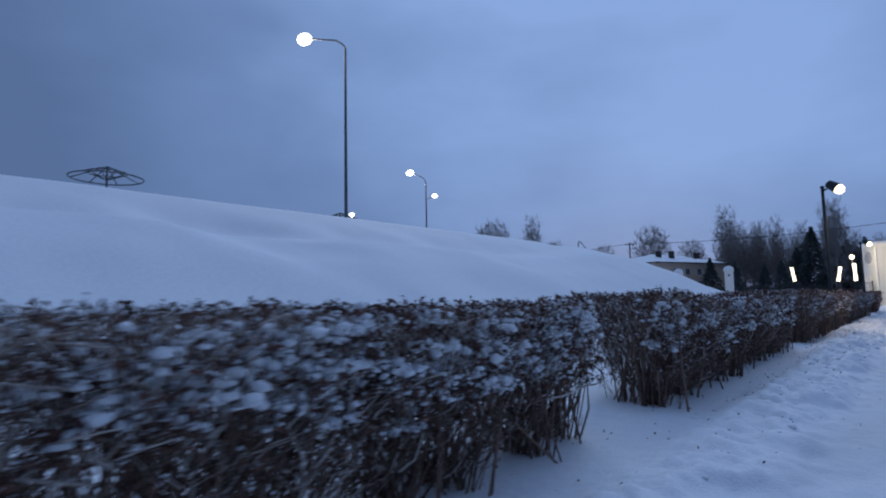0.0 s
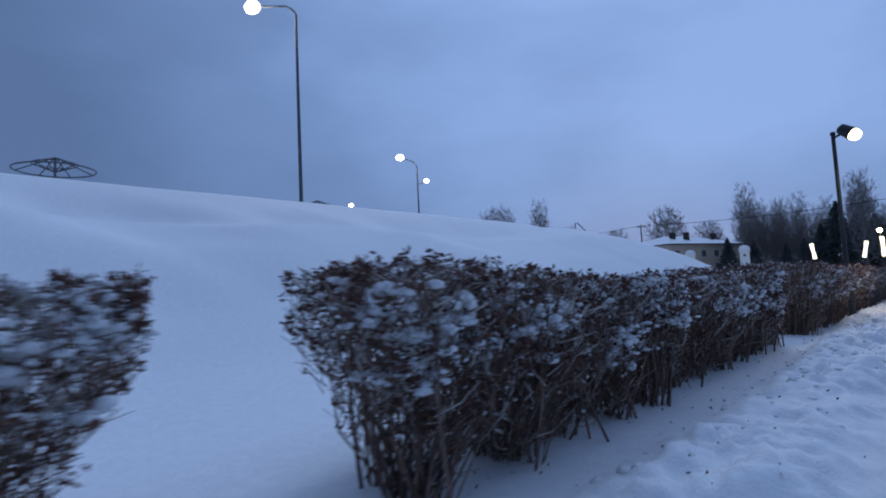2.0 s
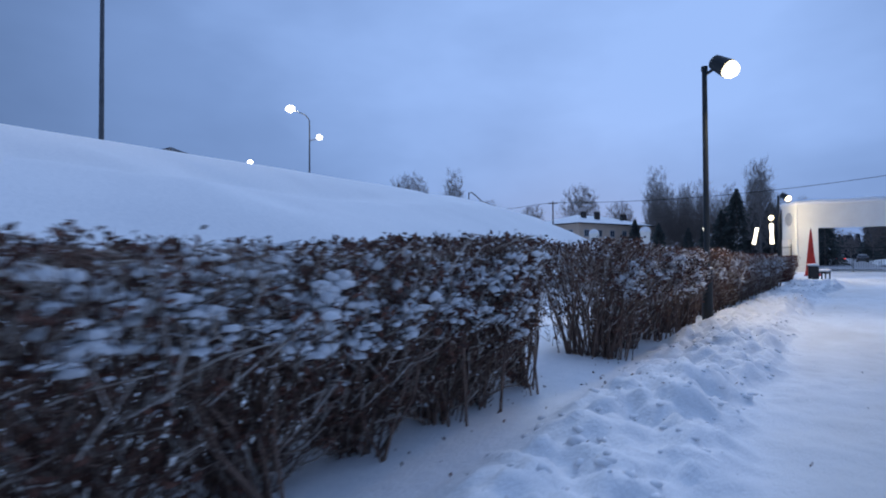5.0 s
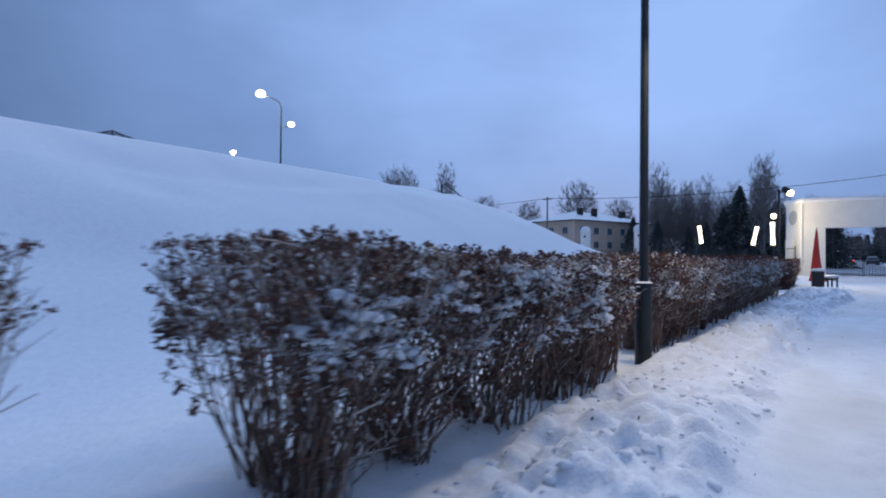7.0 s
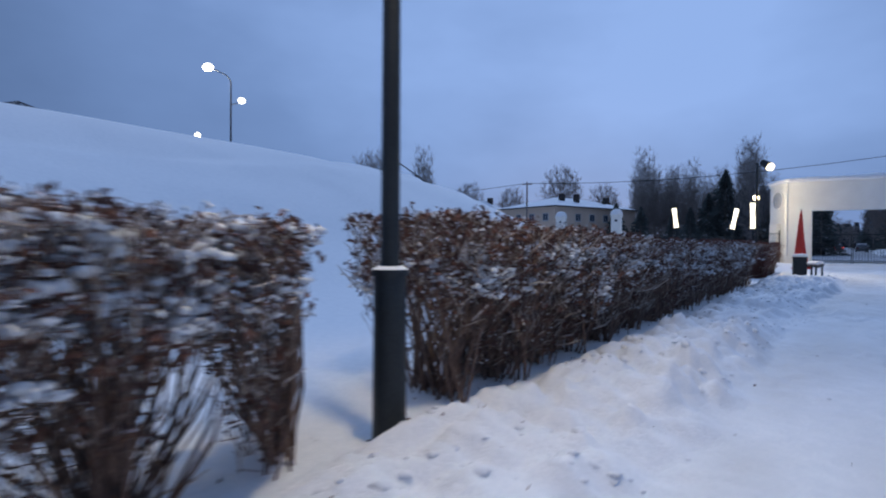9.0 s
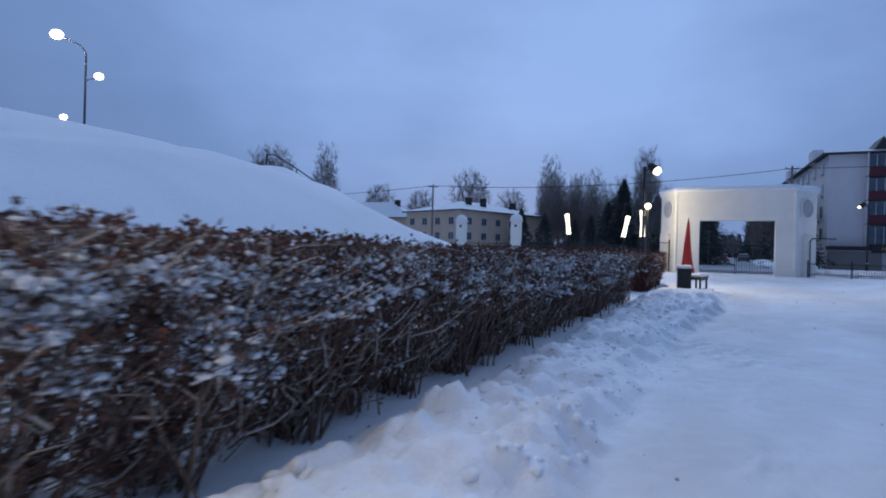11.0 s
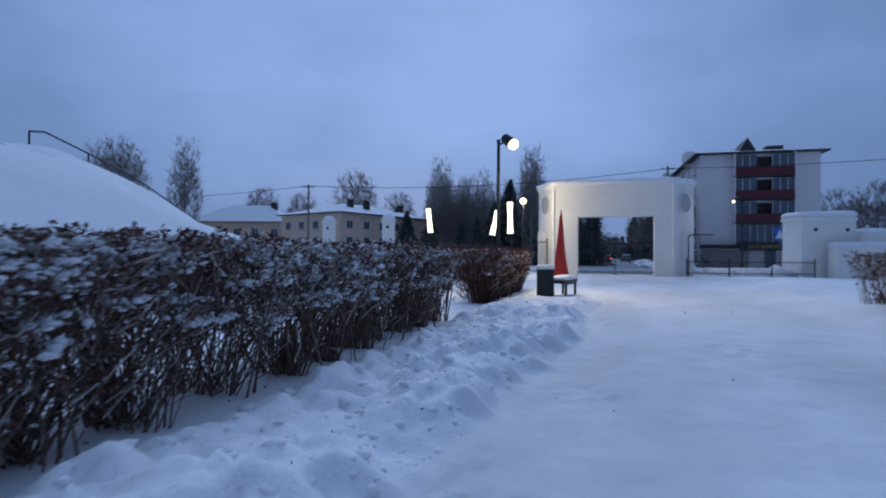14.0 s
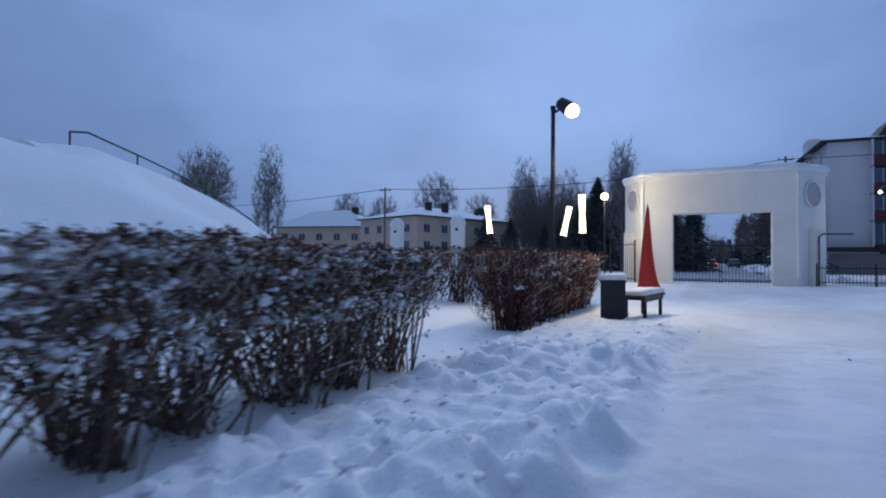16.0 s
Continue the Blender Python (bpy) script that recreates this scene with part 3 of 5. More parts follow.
BROWN = "clipped leafless brown hedge with snow in its twigs"
hedge((-0.68, -4.5), (-0.76, 4.72), 1.42, 1.29, 101, BROWN, snowy=1.4, clump=1.2, skew=0.35, tail=0.6)
hedge((-0.64, 5.69), (-0.70, 14.73), 1.44, 1.29, 102, BROWN, snowy=1.1, dens=1.08, rise=(1.05, 0.96, 0.98, 1.06), clump=1.15, skew=0.9, lead=0.3, tail=0.12, low=(1, 1, 0.95, 0.85, 1, 1))
hedge((-0.56, 15.71), (-0.55, 20.78), 1.48, 1.29, 103, BROWN, dens=1.0, rise=(1.08, 1.0, 0.95), clump=1.1, skew=0.75, lead=0.15, tail=0.15, snowy=1.3, low=(0.8, 0.5, 0.3, 0.4, 0.8))
hedge((-0.60, 21.62), (-0.45, 37.75), 1.38, 1.19, 104, BROWN, snowy=1.35, dens=1.05, rise=(1.13, 1.05, 1.0, 0.99, 0.98), clump=0.9, lead=0.3, tail=0.8, low=(0.5, 0.95, 1, 0.7, 0.25, 0.25, 0.25))
hedge((-0.30, 39.9), (-0.45, 46.6), 1.10, 1.22, 105, "clipped russet leafless hedge beside the side path", red=True, snowy=0.25)
hedge((-2.0, 44.5), (-15.5, 50.5), 1.2, 1.42, 106, "far clipped russet hedge below the fence pillars", red=True, snowy=0.15, dens=0.4, group="far hedges")
hedge((-1.2, 47.2), (-9.8, 63.5), 1.2, 1.42, 107, "far clipped russet hedge leading to the fence", red=True, snowy=0.15, dens=0.35, group="far hedges")
hedge((7.50, 40.9), (7.40, 29.5), 0.9, 1.16, 108, "leafless grey-brown hedge across the path", snowy=0.5, dens=0.36, low=(0.3, 0.3))


def fallen_bits():
    """Dropped leaves and twig ends on the snow along the hedge."""
    rs = np.random.RandomState(5)
    n = 700
    y = rs.uniform(-4, 47, n)
    x = np.where(np.arange(n) < 620, np.abs(rs.normal(0, 0.9, n)) - 0.4, rs.uniform(1.0, 6.5, n))
    z = height(x, y) + 0.012
    V, F = leaves(rs, np.stack([x, y, z], 1), rs.uniform(0.006, 0.022, n))
    tagged(link("fallen_leaf_litter", array_mesh("fallen_leaf_litter", V, F), LEAF), "scattered dropped brown leaves on the snow", "leaf litter", kind="stuff")


fallen_bits()


def clods():
    """Lumps of broken snow thrown up on the bank, and a few crumbs on the path."""
    rs = np.random.RandomState(8)
    n = 3000
    y = rs.uniform(2, 47, n)
    e = edge_x(y)
    x = np.where(rs.rand(n) < 0.93, rs.uniform(0.15, 1.02, n) * (e + 0.05), e + np.abs(rs.normal(0, 0.35, n)))
    keep = rs.rand(n) < np.interp(y, [2, 8, 16, 22], [0.05, 0.25, 0.8, 1.0])
    keep &= vnoise(x * 1.2, y * 1.2, 71) > -0.28
    x, y = x[keep], y[keep]
    s = np.minimum(rs.gamma(2.2, 0.010, len(x)) + 0.008, 0.05) * np.where(x > edge_x(y), 0.45, 1.0)
    z = height(x, y) + s * rs.uniform(-0.42, -0.22, len(x))
    V, F = blobs(rs, np.stack([x, y, z], 1), s * 1.05, 0.55, 1)
    me = array_mesh("broken_snow", V, F)
    me.polygons.foreach_set("use_smooth", [True] * len(me.polygons))
    tagged(link("broken_snow", me, SNOW), "lumps of broken snow thrown up beside the path", "snow", kind="stuff")


clods()

# ---- gate, walls and fence ----
GATE = (2.98, 62.0, 0.0)      # middle of the opening and the turn of its front


def gate_frame(name, label, category, kind=""):
    return thing(name, (GATE[0], GATE[1], 0), GATE[2], label, category, kind=kind)


def make_gate():
    g = gate_frame("park_gateway", "white plastered park gateway with splayed sides and a snow-capped roof", "gateway")
    zt = 5.35
    for sgn, nm in ((-1, "left"), (1, "right")):
        w, fr = (4.50, 3.17) if sgn > 0 else (4.70, 3.55)
        poly = [(sgn * 2.17, 0), (sgn * fr, 0), (sgn * w, 1.75), (sgn * w, 2.7), (sgn * (w - 0.7), 2.7), (sgn * 2.9, 0.95), (sgn * 2.17, 0.95)]
        part("pier", prism(bmesh.new(), poly, -0.2, zt), WHITE_PLASTER, g)
        # splayed face: round relief in a ring, pilaster strip, plinth
        d = Vector((sgn * (w - fr), 1.75, 0)).normalized()
        nrm = Vector((sgn * 1.75, -(w - fr), 0)).normalized()
        mid = Vector((sgn * (w + fr) / 2, 0.875, 4.35))
        bm = tube(bmesh.new(), mid - nrm * 0.05, mid + nrm * 0.05, 0.56, 0.54, 32)
        part("relief_disc", bm, RELIEF, g, "grey round relief")
        bm = bmesh.new()
        ring = [mid + nrm * 0.06 + (d * math.cos(i * math.pi / 16) + Vector((0, 0, 1)) * math.sin(i * math.pi / 16)) * 0.61 for i in range(33)]
        bent(bm, ring, 0.05, 6)
        part("relief_ring", bm, WHITE_PLASTER, g)
        bm = box(bmesh.new(), (sgn * (fr + 0.05), 0.02, 2.6), (0.18, 0.16, 5.3), sgn * 24, 0.03)
        part("pilaster", bm, WHITE_PLASTER, g)
        c = Vector((sgn * ((w + fr) / 2 + 0.1), 1.0, 1.25)) + nrm * 0.14
        ang = math.degrees(math.atan2(d.y, d.x))
        part("buttress", box(bmesh.new(), c, (0.9, 0.30, 2.9), ang, 0.04), WHITE_PLASTER, g)
        part("plinth", box(bmesh.new(), (sgn * (2.17 + fr) / 2, -0.03, 0.18), (fr - 2.13, 0.10, 0.6), 0, 0.03), WHITE_PLASTER, g)
    part("lintel", prism(bmesh.new(), [(-2.17, 0.004), (2.17, 0.004), (2.17, 0.94), (-2.17, 0.94)], 3.55, zt), WHITE_PLASTER, g)
    roof = [(-3.6, -0.06), (3.22, -0.06), (4.60, 1.7), (4.60, 2.8), (-4.8, 2.8), (-4.8, 1.7)]
    part("cornice", prism(bmesh.new(), roof, zt, zt + 0.10), WHITE_PLASTER, g)
    part("roof_snow", snow_slab(bmesh.new(), roof, zt + 0.10, 0.34, 3, 0.10, 0.25), SNOW, g, "thick overhanging snow cap", smooth=True)
    # two iron leaves across the opening
    for sgn in (-1, 1):
        lf = part("gate_leaf", box(bmesh.new(), (sgn * 1.12, 0.7, 1.95), (2.18, 0.04, 0.05)), POLE_DARK, g, "black iron gate leaf")
        for z in (0.25, 1.15):
            part("rail", box(bmesh.new(), (sgn * 1.12, 0.7, z), (2.18, 0.03, 0.04)), POLE_DARK, lf)
        for i in range(15):
            x = sgn * (0.05 + i * 0.153)
            part("bar", tube(bmesh.new(), (x, 0.7, 0.06), (x, 0.7, 1.95 if i in (0, 14) else 1.15), 0.024 if i in (0, 14) else 0.011, None, 6), POLE_DARK, lf)
    return g


make_gate()


def iron_fence(name, p0, p1, label, tall=0.95, frame=0.0):
    """Iron fence with posts, two rails and thin bars, between two points on the ground."""
    p0, p1 = Vector((*p0, 0)), Vector((*p1, 0))
    d = p1 - p0
    th = thing(name, p0, math.degrees(math.atan2(d.y, d.x)), label, "fence", "iron fences")
    n = max(1, round(d.length / 2.4))
    for i in range(n + 1):
        x = d.length * i / n
        part("post", tube(bmesh.new(), (x, 0, -0.1), (x, 0, tall + 0.15), 0.035, None, 8), POLE_DARK, th)
    for z in (0.22, tall - 0.08):
        part("rail", box(bmesh.new(), (d.length / 2, 0, z), (d.length, 0.03, 0.04)), POLE_DARK, th)
    one = tube(bmesh.new(), (0, 0, 0.1), (0, 0, tall + 0.06), 0.012, 0.008, 5)
    me = bpy.data.meshes.new("bar")
    one.to_mesh(me), one.free()
    me.materials.append(POLE_DARK)
    for i in range(min(280, int(d.length / 0.14))):
        ob = new("bar", me)
        ob.parent, ob.location = th, (0.07 + i * 0.14, 0, 0)
    if frame:
        bm = bent(bmesh.new(), [(0.1, 0, 0), (0.1, 0, frame - 0.15), (0.25, 0, frame), (1.5, 0, frame)], 0.035, 8)
        part("tall_frame", bm, POLE_DARK, th, "tall bent frame of the fence")
    return th


def glocal(x, y):
    a = radians(GATE[2])
    return GATE[0] + x * math.cos(a) - y * math.sin(a), GATE[1] + x * math.sin(a) + y * math.cos(a)


iron_fence("iron_fence", glocal(3.95, 0.5), glocal(10.9, 2.2), "low black iron fence between gateway and stepped wall", 0.95, 2.45)
iron_fence("iron_fence", glocal(-4.0, 0.2), glocal(-5.4, 1.2), "black iron side frame beside the gateway", 2.1)


def make_stepped_wall():
    w = thing("stepped_wall", (GATE[0], GATE[1], 0), 15, "white stepped masonry wall with thick snow on its steps", "wall")
    for x0, x1, y0, y1, z in ((10.6, 13.7, -0.3, 1.6, 3.55), (13.7, 15.6, -0.7, 1.4, 2.55), (15.6, 21.0, -1.0, 1.2, 2.1), (11.8, 16.5, -1.5, -0.72, 1.75)):
        poly = [(x0, y0), (x1, y0), (x1, y1), (x0, y1)]
        bm = box(bmesh.new(), ((x0 + x1) / 2, (y0 + y1) / 2, z / 2 - 0.1), (x1 - x0, y1 - y0, z + 0.2), 0, 0.03)
        part("wall_block", bm, WHITE_PLASTER, w)
        if z > 3:
            part("coping", box(bmesh.new(), ((x0 + x1) / 2, (y0 + y1) / 2, z - 0.12), (x1 - x0 + 0.14, y1 - y0 + 0.14, 0.16), 0, 0.04), WHITE_PLASTER, w)
            for x in (x0 + 0.8, x1 - 0.5):
                part("vent_hole", tube(bmesh.new(), (x, y0 - 0.02, z - 0.75), (x, y0 + 0.1, z - 0.75), 0.11, None, 14), DARK_TRIM, w)
        part("snow_cap", snow_slab(bmesh.new(), poly, z + 0.001, 0.30, int(x0), 0.09, 0.3), SNOW, w, "snow lying on the wall", smooth=True)


make_stepped_wall()


def make_pillar(p):
    t = thing("fence_pillar", (p[0], p[1], 0), 12, "white plastered fence pillar with a rounded snow cap", "pillar", "fence pillars")
    part("shaft", box(bmesh.new(), (0, 0, 2.0), (0.92, 0.92, 4.2), 0, 0.05), WHITE_PLASTER, t)
    part("base", box(bmesh.new(), (0, 0, 0.5), (1.12, 1.12, 1.3), 0, 0.06), WHITE_PLASTER, t)
    part("collar", box(bmesh.new(), (0, 0, 3.95), (1.08, 1.08, 0.16), 0, 0.05), WHITE_PLASTER, t)
    part("hole", tube(bmesh.new(), (0, -0.48, 3.45), (0, -0.30, 3.45), 0.12, None, 14), DARK_TRIM, t, "dark round hole")
    bm = bmesh.new()
    bmesh.ops.create_uvsphere(bm, u_segments=20, v_segments=10, radius=0.56, matrix=pose(0, 0, 4.1) @ Matrix.Diagonal((1, 1, 0.85, 1)))
    part("snow_cap", bm, SNOW, t, "", smooth=True)


PILLARS = [(-14.57, 69.36), (-20.64, 70.53)]
for p in PILLARS:
    make_pillar(p)
for p, q in zip(PILLARS, PILLARS[1:]):
    iron_fence("iron_fence", p, q, "dark iron fence between white pillars", 1.9)
iron_fence("iron_fence", (-14.0, 69.2), (-4.6, 66.2), "dark iron fence reaching the gateway", 1.9)


# ---- lamps ----
def park_lamp(x, y, label, lit, turn=0.0, globe=0.155):
    """Dark park lamp: sleeve, slim pole, short arm and a round shaded head turned to the path."""
    z0 = gz(x, y) - (0.25 if 30 < y < 60 else 0.0)
    t = thing("park_lamp", (x, y, z0), turn, label, "street lamp", "park lamps")
    part("sleeve", tube(bmesh.new(), (0, 0, -0.1), (0, 0, 0.92), 0.098, 0.094, 20), POLE_DARK, t)
    part("collar", tube(bmesh.new(), (0, 0, 0.92), (0, 0, 0.955), 0.112, 0.108, 20), POLE_DARK, t)
    part("collar_snow", tube(bmesh.new(), (0, 0, 0.955), (0, 0, 0.975), 0.108, 0.075, 16), SNOW_CLUMP, t)
    part("pole", tube(bmesh.new(), (0, 0, 0.9), (0, 0, 4.72), 0.055, 0.045, 16), POLE_DARK, t)
    part("cap", tube(bmesh.new(), (0, 0, 4.68), (0, 0, 4.76), 0.062, 0.058, 16), POLE_DARK, t)
    part("arm", bent(bmesh.new(), [(0, 0, 4.60), (0.16, -0.05, 4.66), (0.24, -0.08, 4.70)], 0.03), POLE_DARK, t)
    a, b = Vector((0.18, -0.06, 4.80)), Vector((0.42, -0.14, 4.60))
    head = part("head", tube(bmesh.new(), a, b, 0.13, 0.17, 20), POLE_DARK, t, "dark round lamp head")
    d = (b - a).normalized()
    part("lens", tube(bmesh.new(), b - d * 0.01, b + d * 0.035, globe, globe * 0.9, 20), GLOW_WARM, head, "glowing warm lens")
    part("glow_rim", tube(bmesh.new(), a - d * 0.03, a, 0.10, 0.13, 20), POLE_DARK, head)
    # glowing ball added over the lens, sized like the glare around the lamp
    bm = bmesh.new()
    bmesh.ops.create_uvsphere(bm, u_segments=20, v_segments=12, radius=globe, matrix=Matrix.Translation(b + d * 0.05))
    part("glare_ball", bm, GLOW_WARM, head, "glowing ball standing in for the lamp's glare", smooth=True)
    spin = pose(x, y, z0, 0, 0, turn)
    e = spin @ (b + d * 0.30)
    lamp_light("park_lamp_light", e, lit, WARM, 0.12, e + spin.to_3x3() @ Vector((0.55, -0.15, -1)), 165)
    return t


park_lamp(0.0, 21.0, "dark park lamp with lit round head rising through the hedge", 260)
park_lamp(-0.55, 44.2, "dark park lamp with lit round head behind the russet hedge", 420)
park_lamp(10.45, 65.6, "dark park lamp with small lit head before the apartment block", 90, 205, 0.085)


def path_ball_lamp():
    x, y, z = -2.23, 60.33, 4.38
    t = thing("globe_lamp", (x, y, gz(x, y)), 0, "slim dark post with a lit globe beside the gateway", "street lamp")
    part("post", tube(bmesh.new(), (0, 0, -0.1), (0, 0, z - 0.2), 0.045, 0.035, 12), POLE_DARK, t)
    bm = bmesh.new()
    bmesh.ops.create_uvsphere(bm, u_segments=20, v_segments=12, radius=0.19, matrix=Matrix.Translation((0, 0, z - 0.03)))
    part("globe", bm, GLOW_WARM, t, "glowing globe", smooth=True)
    lamp_light("globe_light", (x + 0.0, y - 0.3, z), 420, WARM, 0.2)


path_ball_lamp()


def tube_lamp(p, q, label):
    """A glowing tube, slightly waisted, at the top of a thin dark post."""
    p, q = Vector(p), Vector(q)
    g = gz(q.x, q.y)
    t = thing("tube_lamp", (q.x, q.y, g), 0, label, "tube lamp", "glowing tubes")
    o = Vector((q.x, q.y, g))
    a, b = q - o, p - o
    m = (a + b) / 2
    bm = tube(bmesh.new(), a, m, 0.125, 0.10, 16)
    tube(bm, m, b, 0.10, 0.125, 16)
    part("diffuser", bm, GLOW_TUBE, t, "glowing warm-white tube")
    part("post", tube(bmesh.new(), (0, 0, -0.1), a, 0.03, None, 10), POLE_DARK, t)
    for c in (a, b):
        d = (b - a).normalized() * 0.03
        part("end_cap", tube(bmesh.new(), c - d, c + d, 0.10, None, 14), POLE_DARK, t)


tube_lamp((-5.92, 53.7, 3.42), (-5.75, 53.6, 2.25), "leaning glowing light tube on a dark post")
tube_lamp((-2.62, 54.5, 3.33), (-2.83, 54.3, 2.15), "glowing light tube leaning the other way on a dark post")
tube_lamp((-1.50, 51.6, 3.45), (-1.47, 51.6, 2.10), "upright glowing light tube on a dark post")


def mast(x, y, zb, zt, arm, label, r=0.10):
    """Tall steel street lamp on the embankment with a curved arm."""
    t = thing("mast_lamp", (x, y, zb), 0, label, "street lamp", "street lamps on the embankment")
    h = zt - zb
    part("pole", tube(bmesh.new(), (0, 0, -0.5), (0, 0, h - 0.5), r, r * 0.62, 14), GALV, t)
    ax, ay, az = arm
    pts = [(ax * (s + 0.0) , ay * s, h - 0.5 + (0.5 * min(1, k / 3) if k else 0) + az * max(0, s)) for k, s in enumerate((0, 0.03, 0.1, 0.22, 0.5, 0.85))]
    part("arm", bent(bmesh.new(), pts, r * 0.5, 8), GALV, t)
    e = Vector((ax, ay, h + az))
    d = Vector((ax, ay, 0)).normalized()
    hd = part("head", box(bmesh.new(), e + Vector((0, 0, 0.06)), (0.85, 0.34, 0.14), math.degrees(math.atan2(d.y, d.x)), 0.05), GALV, t, "flat lamp head")
    # lamp glass drawn larger than the fitting: its glare is put into the shape
    bm = bmesh.new()
    bmesh.ops.create_uvsphere(bm, u_segments=20, v_segments=10, radius=1.0, matrix=Matrix.Translation(e - Vector((0, 0, 0.04))) @ Matrix.Diagonal((0.55, 0.42, 0.34, 1)))
    part("glare_ball", bm, GLOW_WHITE, hd, "glowing white lamp glass enlarged to the size of its glare", smooth=True)
    lamp_light("mast_light", Vector((x, y, zb)) + e - Vector((0, 0, 0.5)), 500, COOLW, 0.3)
    return t


mast(-23.67, 20.0, gz(-23.67, 20.0), 17.6, (-2.5, -1.3, 0.55), "tall grey street lamp lit on the snowy embankment", 0.11)
m2 = mast(-41.98, 46.81, gz(-41.98, 46.81), 16.0, (-1.2, -1.5, 0.75), "tall grey street lamp with a second lower floodlight", 0.11)
z2 = gz(-41.98, 46.81)
part("bracket", tube(bmesh.new(), (0, 0, 13.5 - z2), (0.95, 0.4, 13.7 - z2), 0.04), GALV, m2)
bm = bmesh.new()
bmesh.ops.create_uvsphere(bm, u_segments=16, v_segments=10, radius=0.33, matrix=pose(1.05, 0.4, 13.8 - z2) @ Matrix.Diagonal((1, 1, 0.8, 1)))
part("floodlight", bm, GLOW_WHITE, m2, "glowing floodlight", smooth=True)
mast(-76.3, 63.5, gz(-76.3, 63.5), 17.1, (0.3, -0.5, 0.3), "far street lamp lit above the crest", 0.10)


def sunshade(x, y, ztop, r, label):
    """Bare round metal sunshade frame on a post."""
    zb = gz(x, y)
    t = thing("sunshade_frame", (x, y, zb), 0, label, "sunshade", "bare sunshade frames")
    h = ztop - zb
    part("post", tube(bmesh.new(), (0, 0, -0.3), (0, 0, h), 0.09, 0.07, 10), GALV, t)
    for rr, zz, th in ((r, h - 0.85, 0.05), (r * 0.55, h - 0.46, 0.035)):
        bent_pts = [(rr * math.cos(i * math.pi / 18), rr * math.sin(i * math.pi / 18), zz) for i in range(37)]
        part("ring", bent(bmesh.new(), bent_pts, th, 6), GALV, t)
    for i in range(8):
        a = i * math.pi / 4 + 0.2
        c, s = math.cos(a), math.sin(a)
        rib = part("rib", tube(bmesh.new(), (0, 0, h - 0.02), (r * c, r * s, h - 0.85), 0.04, None, 6), GALV, t)
        part("strut", tube(bmesh.new(), (0, 0, h - 1.0), (r * 0.55 * c, r * 0.55 * s, h - 0.46), 0.035, None, 6), GALV, rib)


sunshade(-40.3, 12.0, 11.2, 2.3, "bare grey metal sunshade frame on the snowy crest")
sunshade(-36.7, 29.7, 9.35, 2.2, "bare metal sunshade frame half hidden behind the crest")
sunshade(-41.0, 1.0, 9.9, 3.4, "bare metal sunshade frame low behind the crest")


def hill_rail():
    """Handrail that goes down the embankment's end in two bends."""
    t = thing("stair_handrail", (-20.6, 45.6, gz(-20.6, 45.6)), 0, "thin dark metal handrail going down the snowy slope", "handrail")
    z0 = gz(-20.6, 45.6)
    run = [(-21.5, 45.6), (-21.8, 46.5), (-22.7, 49.4), (-23.6, 52.0), (-24.6, 55.0), (-25.6, 58.0), (-26.6, 61.0)]
    pts = [(x + 20.6, y - 45.6, gz(x, y) - z0 + (0.72 if k else 0.66)) for k, (x, y) in enumerate(run)]
    part("handrail", bent(bmesh.new(), pts, 0.045, 8), POLE_DARK, t)
    for x, y, z in pts[::2]:
        part("post", tube(bmesh.new(), (x, y, z - 1.2), (x, y, z), 0.04, None, 8), POLE_DARK, t)


hill_rail()


# ---- bench, bin, red spire ----
def bench():
    x, y = 1.42, 43.55
    t = thing("park_bench", (x, y, gz(x, y) - 0.06), 82, "low wooden park bench covered in snow beside the path", "bench")
    for i, yy in enumerate((-0.17, -0.06, 0.05, 0.16)):
        part("slat", box(bmesh.new(), (0, yy, 0.46), (1.55, 0.09, 0.04), 0, 0.008), PLANK, t)
    for sx in (-0.6, 0.6):
        fr = part("leg_frame", box(bmesh.new(), (sx, 0, 0.41), (0.06, 0.42, 0.05), 0, 0.01), POLE_DARK, t)
        for sy in (-0.17, 0.17):
            part("leg", box(bmesh.new(), (sx, sy, 0.18), (0.06, 0.06, 0.44), 0, 0.01), POLE_DARK, fr)
    part("apron", box(bmesh.new(), (0, -0.19, 0.40), (1.4, 0.03, 0.09), 0, 0.006), PLANK, t)
    part("snow", snow_slab(bmesh.new(), [(-0.77, -0.21), (0.77, -0.21), (0.77, 0.20), (-0.77, 0.20)], 0.482, 0.10, 8, 0.015, 0.08), SNOW_CLUMP, t, "snow lying on the seat", smooth=True)


def litter_bin():
    x, y = 1.02, 42.45
    t = thing("litter_bin", (x, y, gz(x, y) - 0.05), 8, "dark square litter bin with a cap of snow", "bin")
    part("body", box(bmesh.new(), (0, 0, 0.35), (0.42, 0.42, 0.70), 0, 0.02), POLE_DARK, t)
    part("rim", box(bmesh.new(), (0, 0, 0.69), (0.45, 0.45, 0.05), 0, 0.012), POLE_DARK, t)
    part("foot", box(bmesh.new(), (0, 0, 0.03), (0.38, 0.38, 0.08)), POLE_DARK, t)
    part("snow_cap", snow_slab(bmesh.new(), [(-0.22, -0.22), (0.22, -0.22), (0.22, 0.22), (-0.22, 0.22)], 0.716, 0.10, 5, 0.02, 0.06), SNOW_CLUMP, t, "", smooth=True)


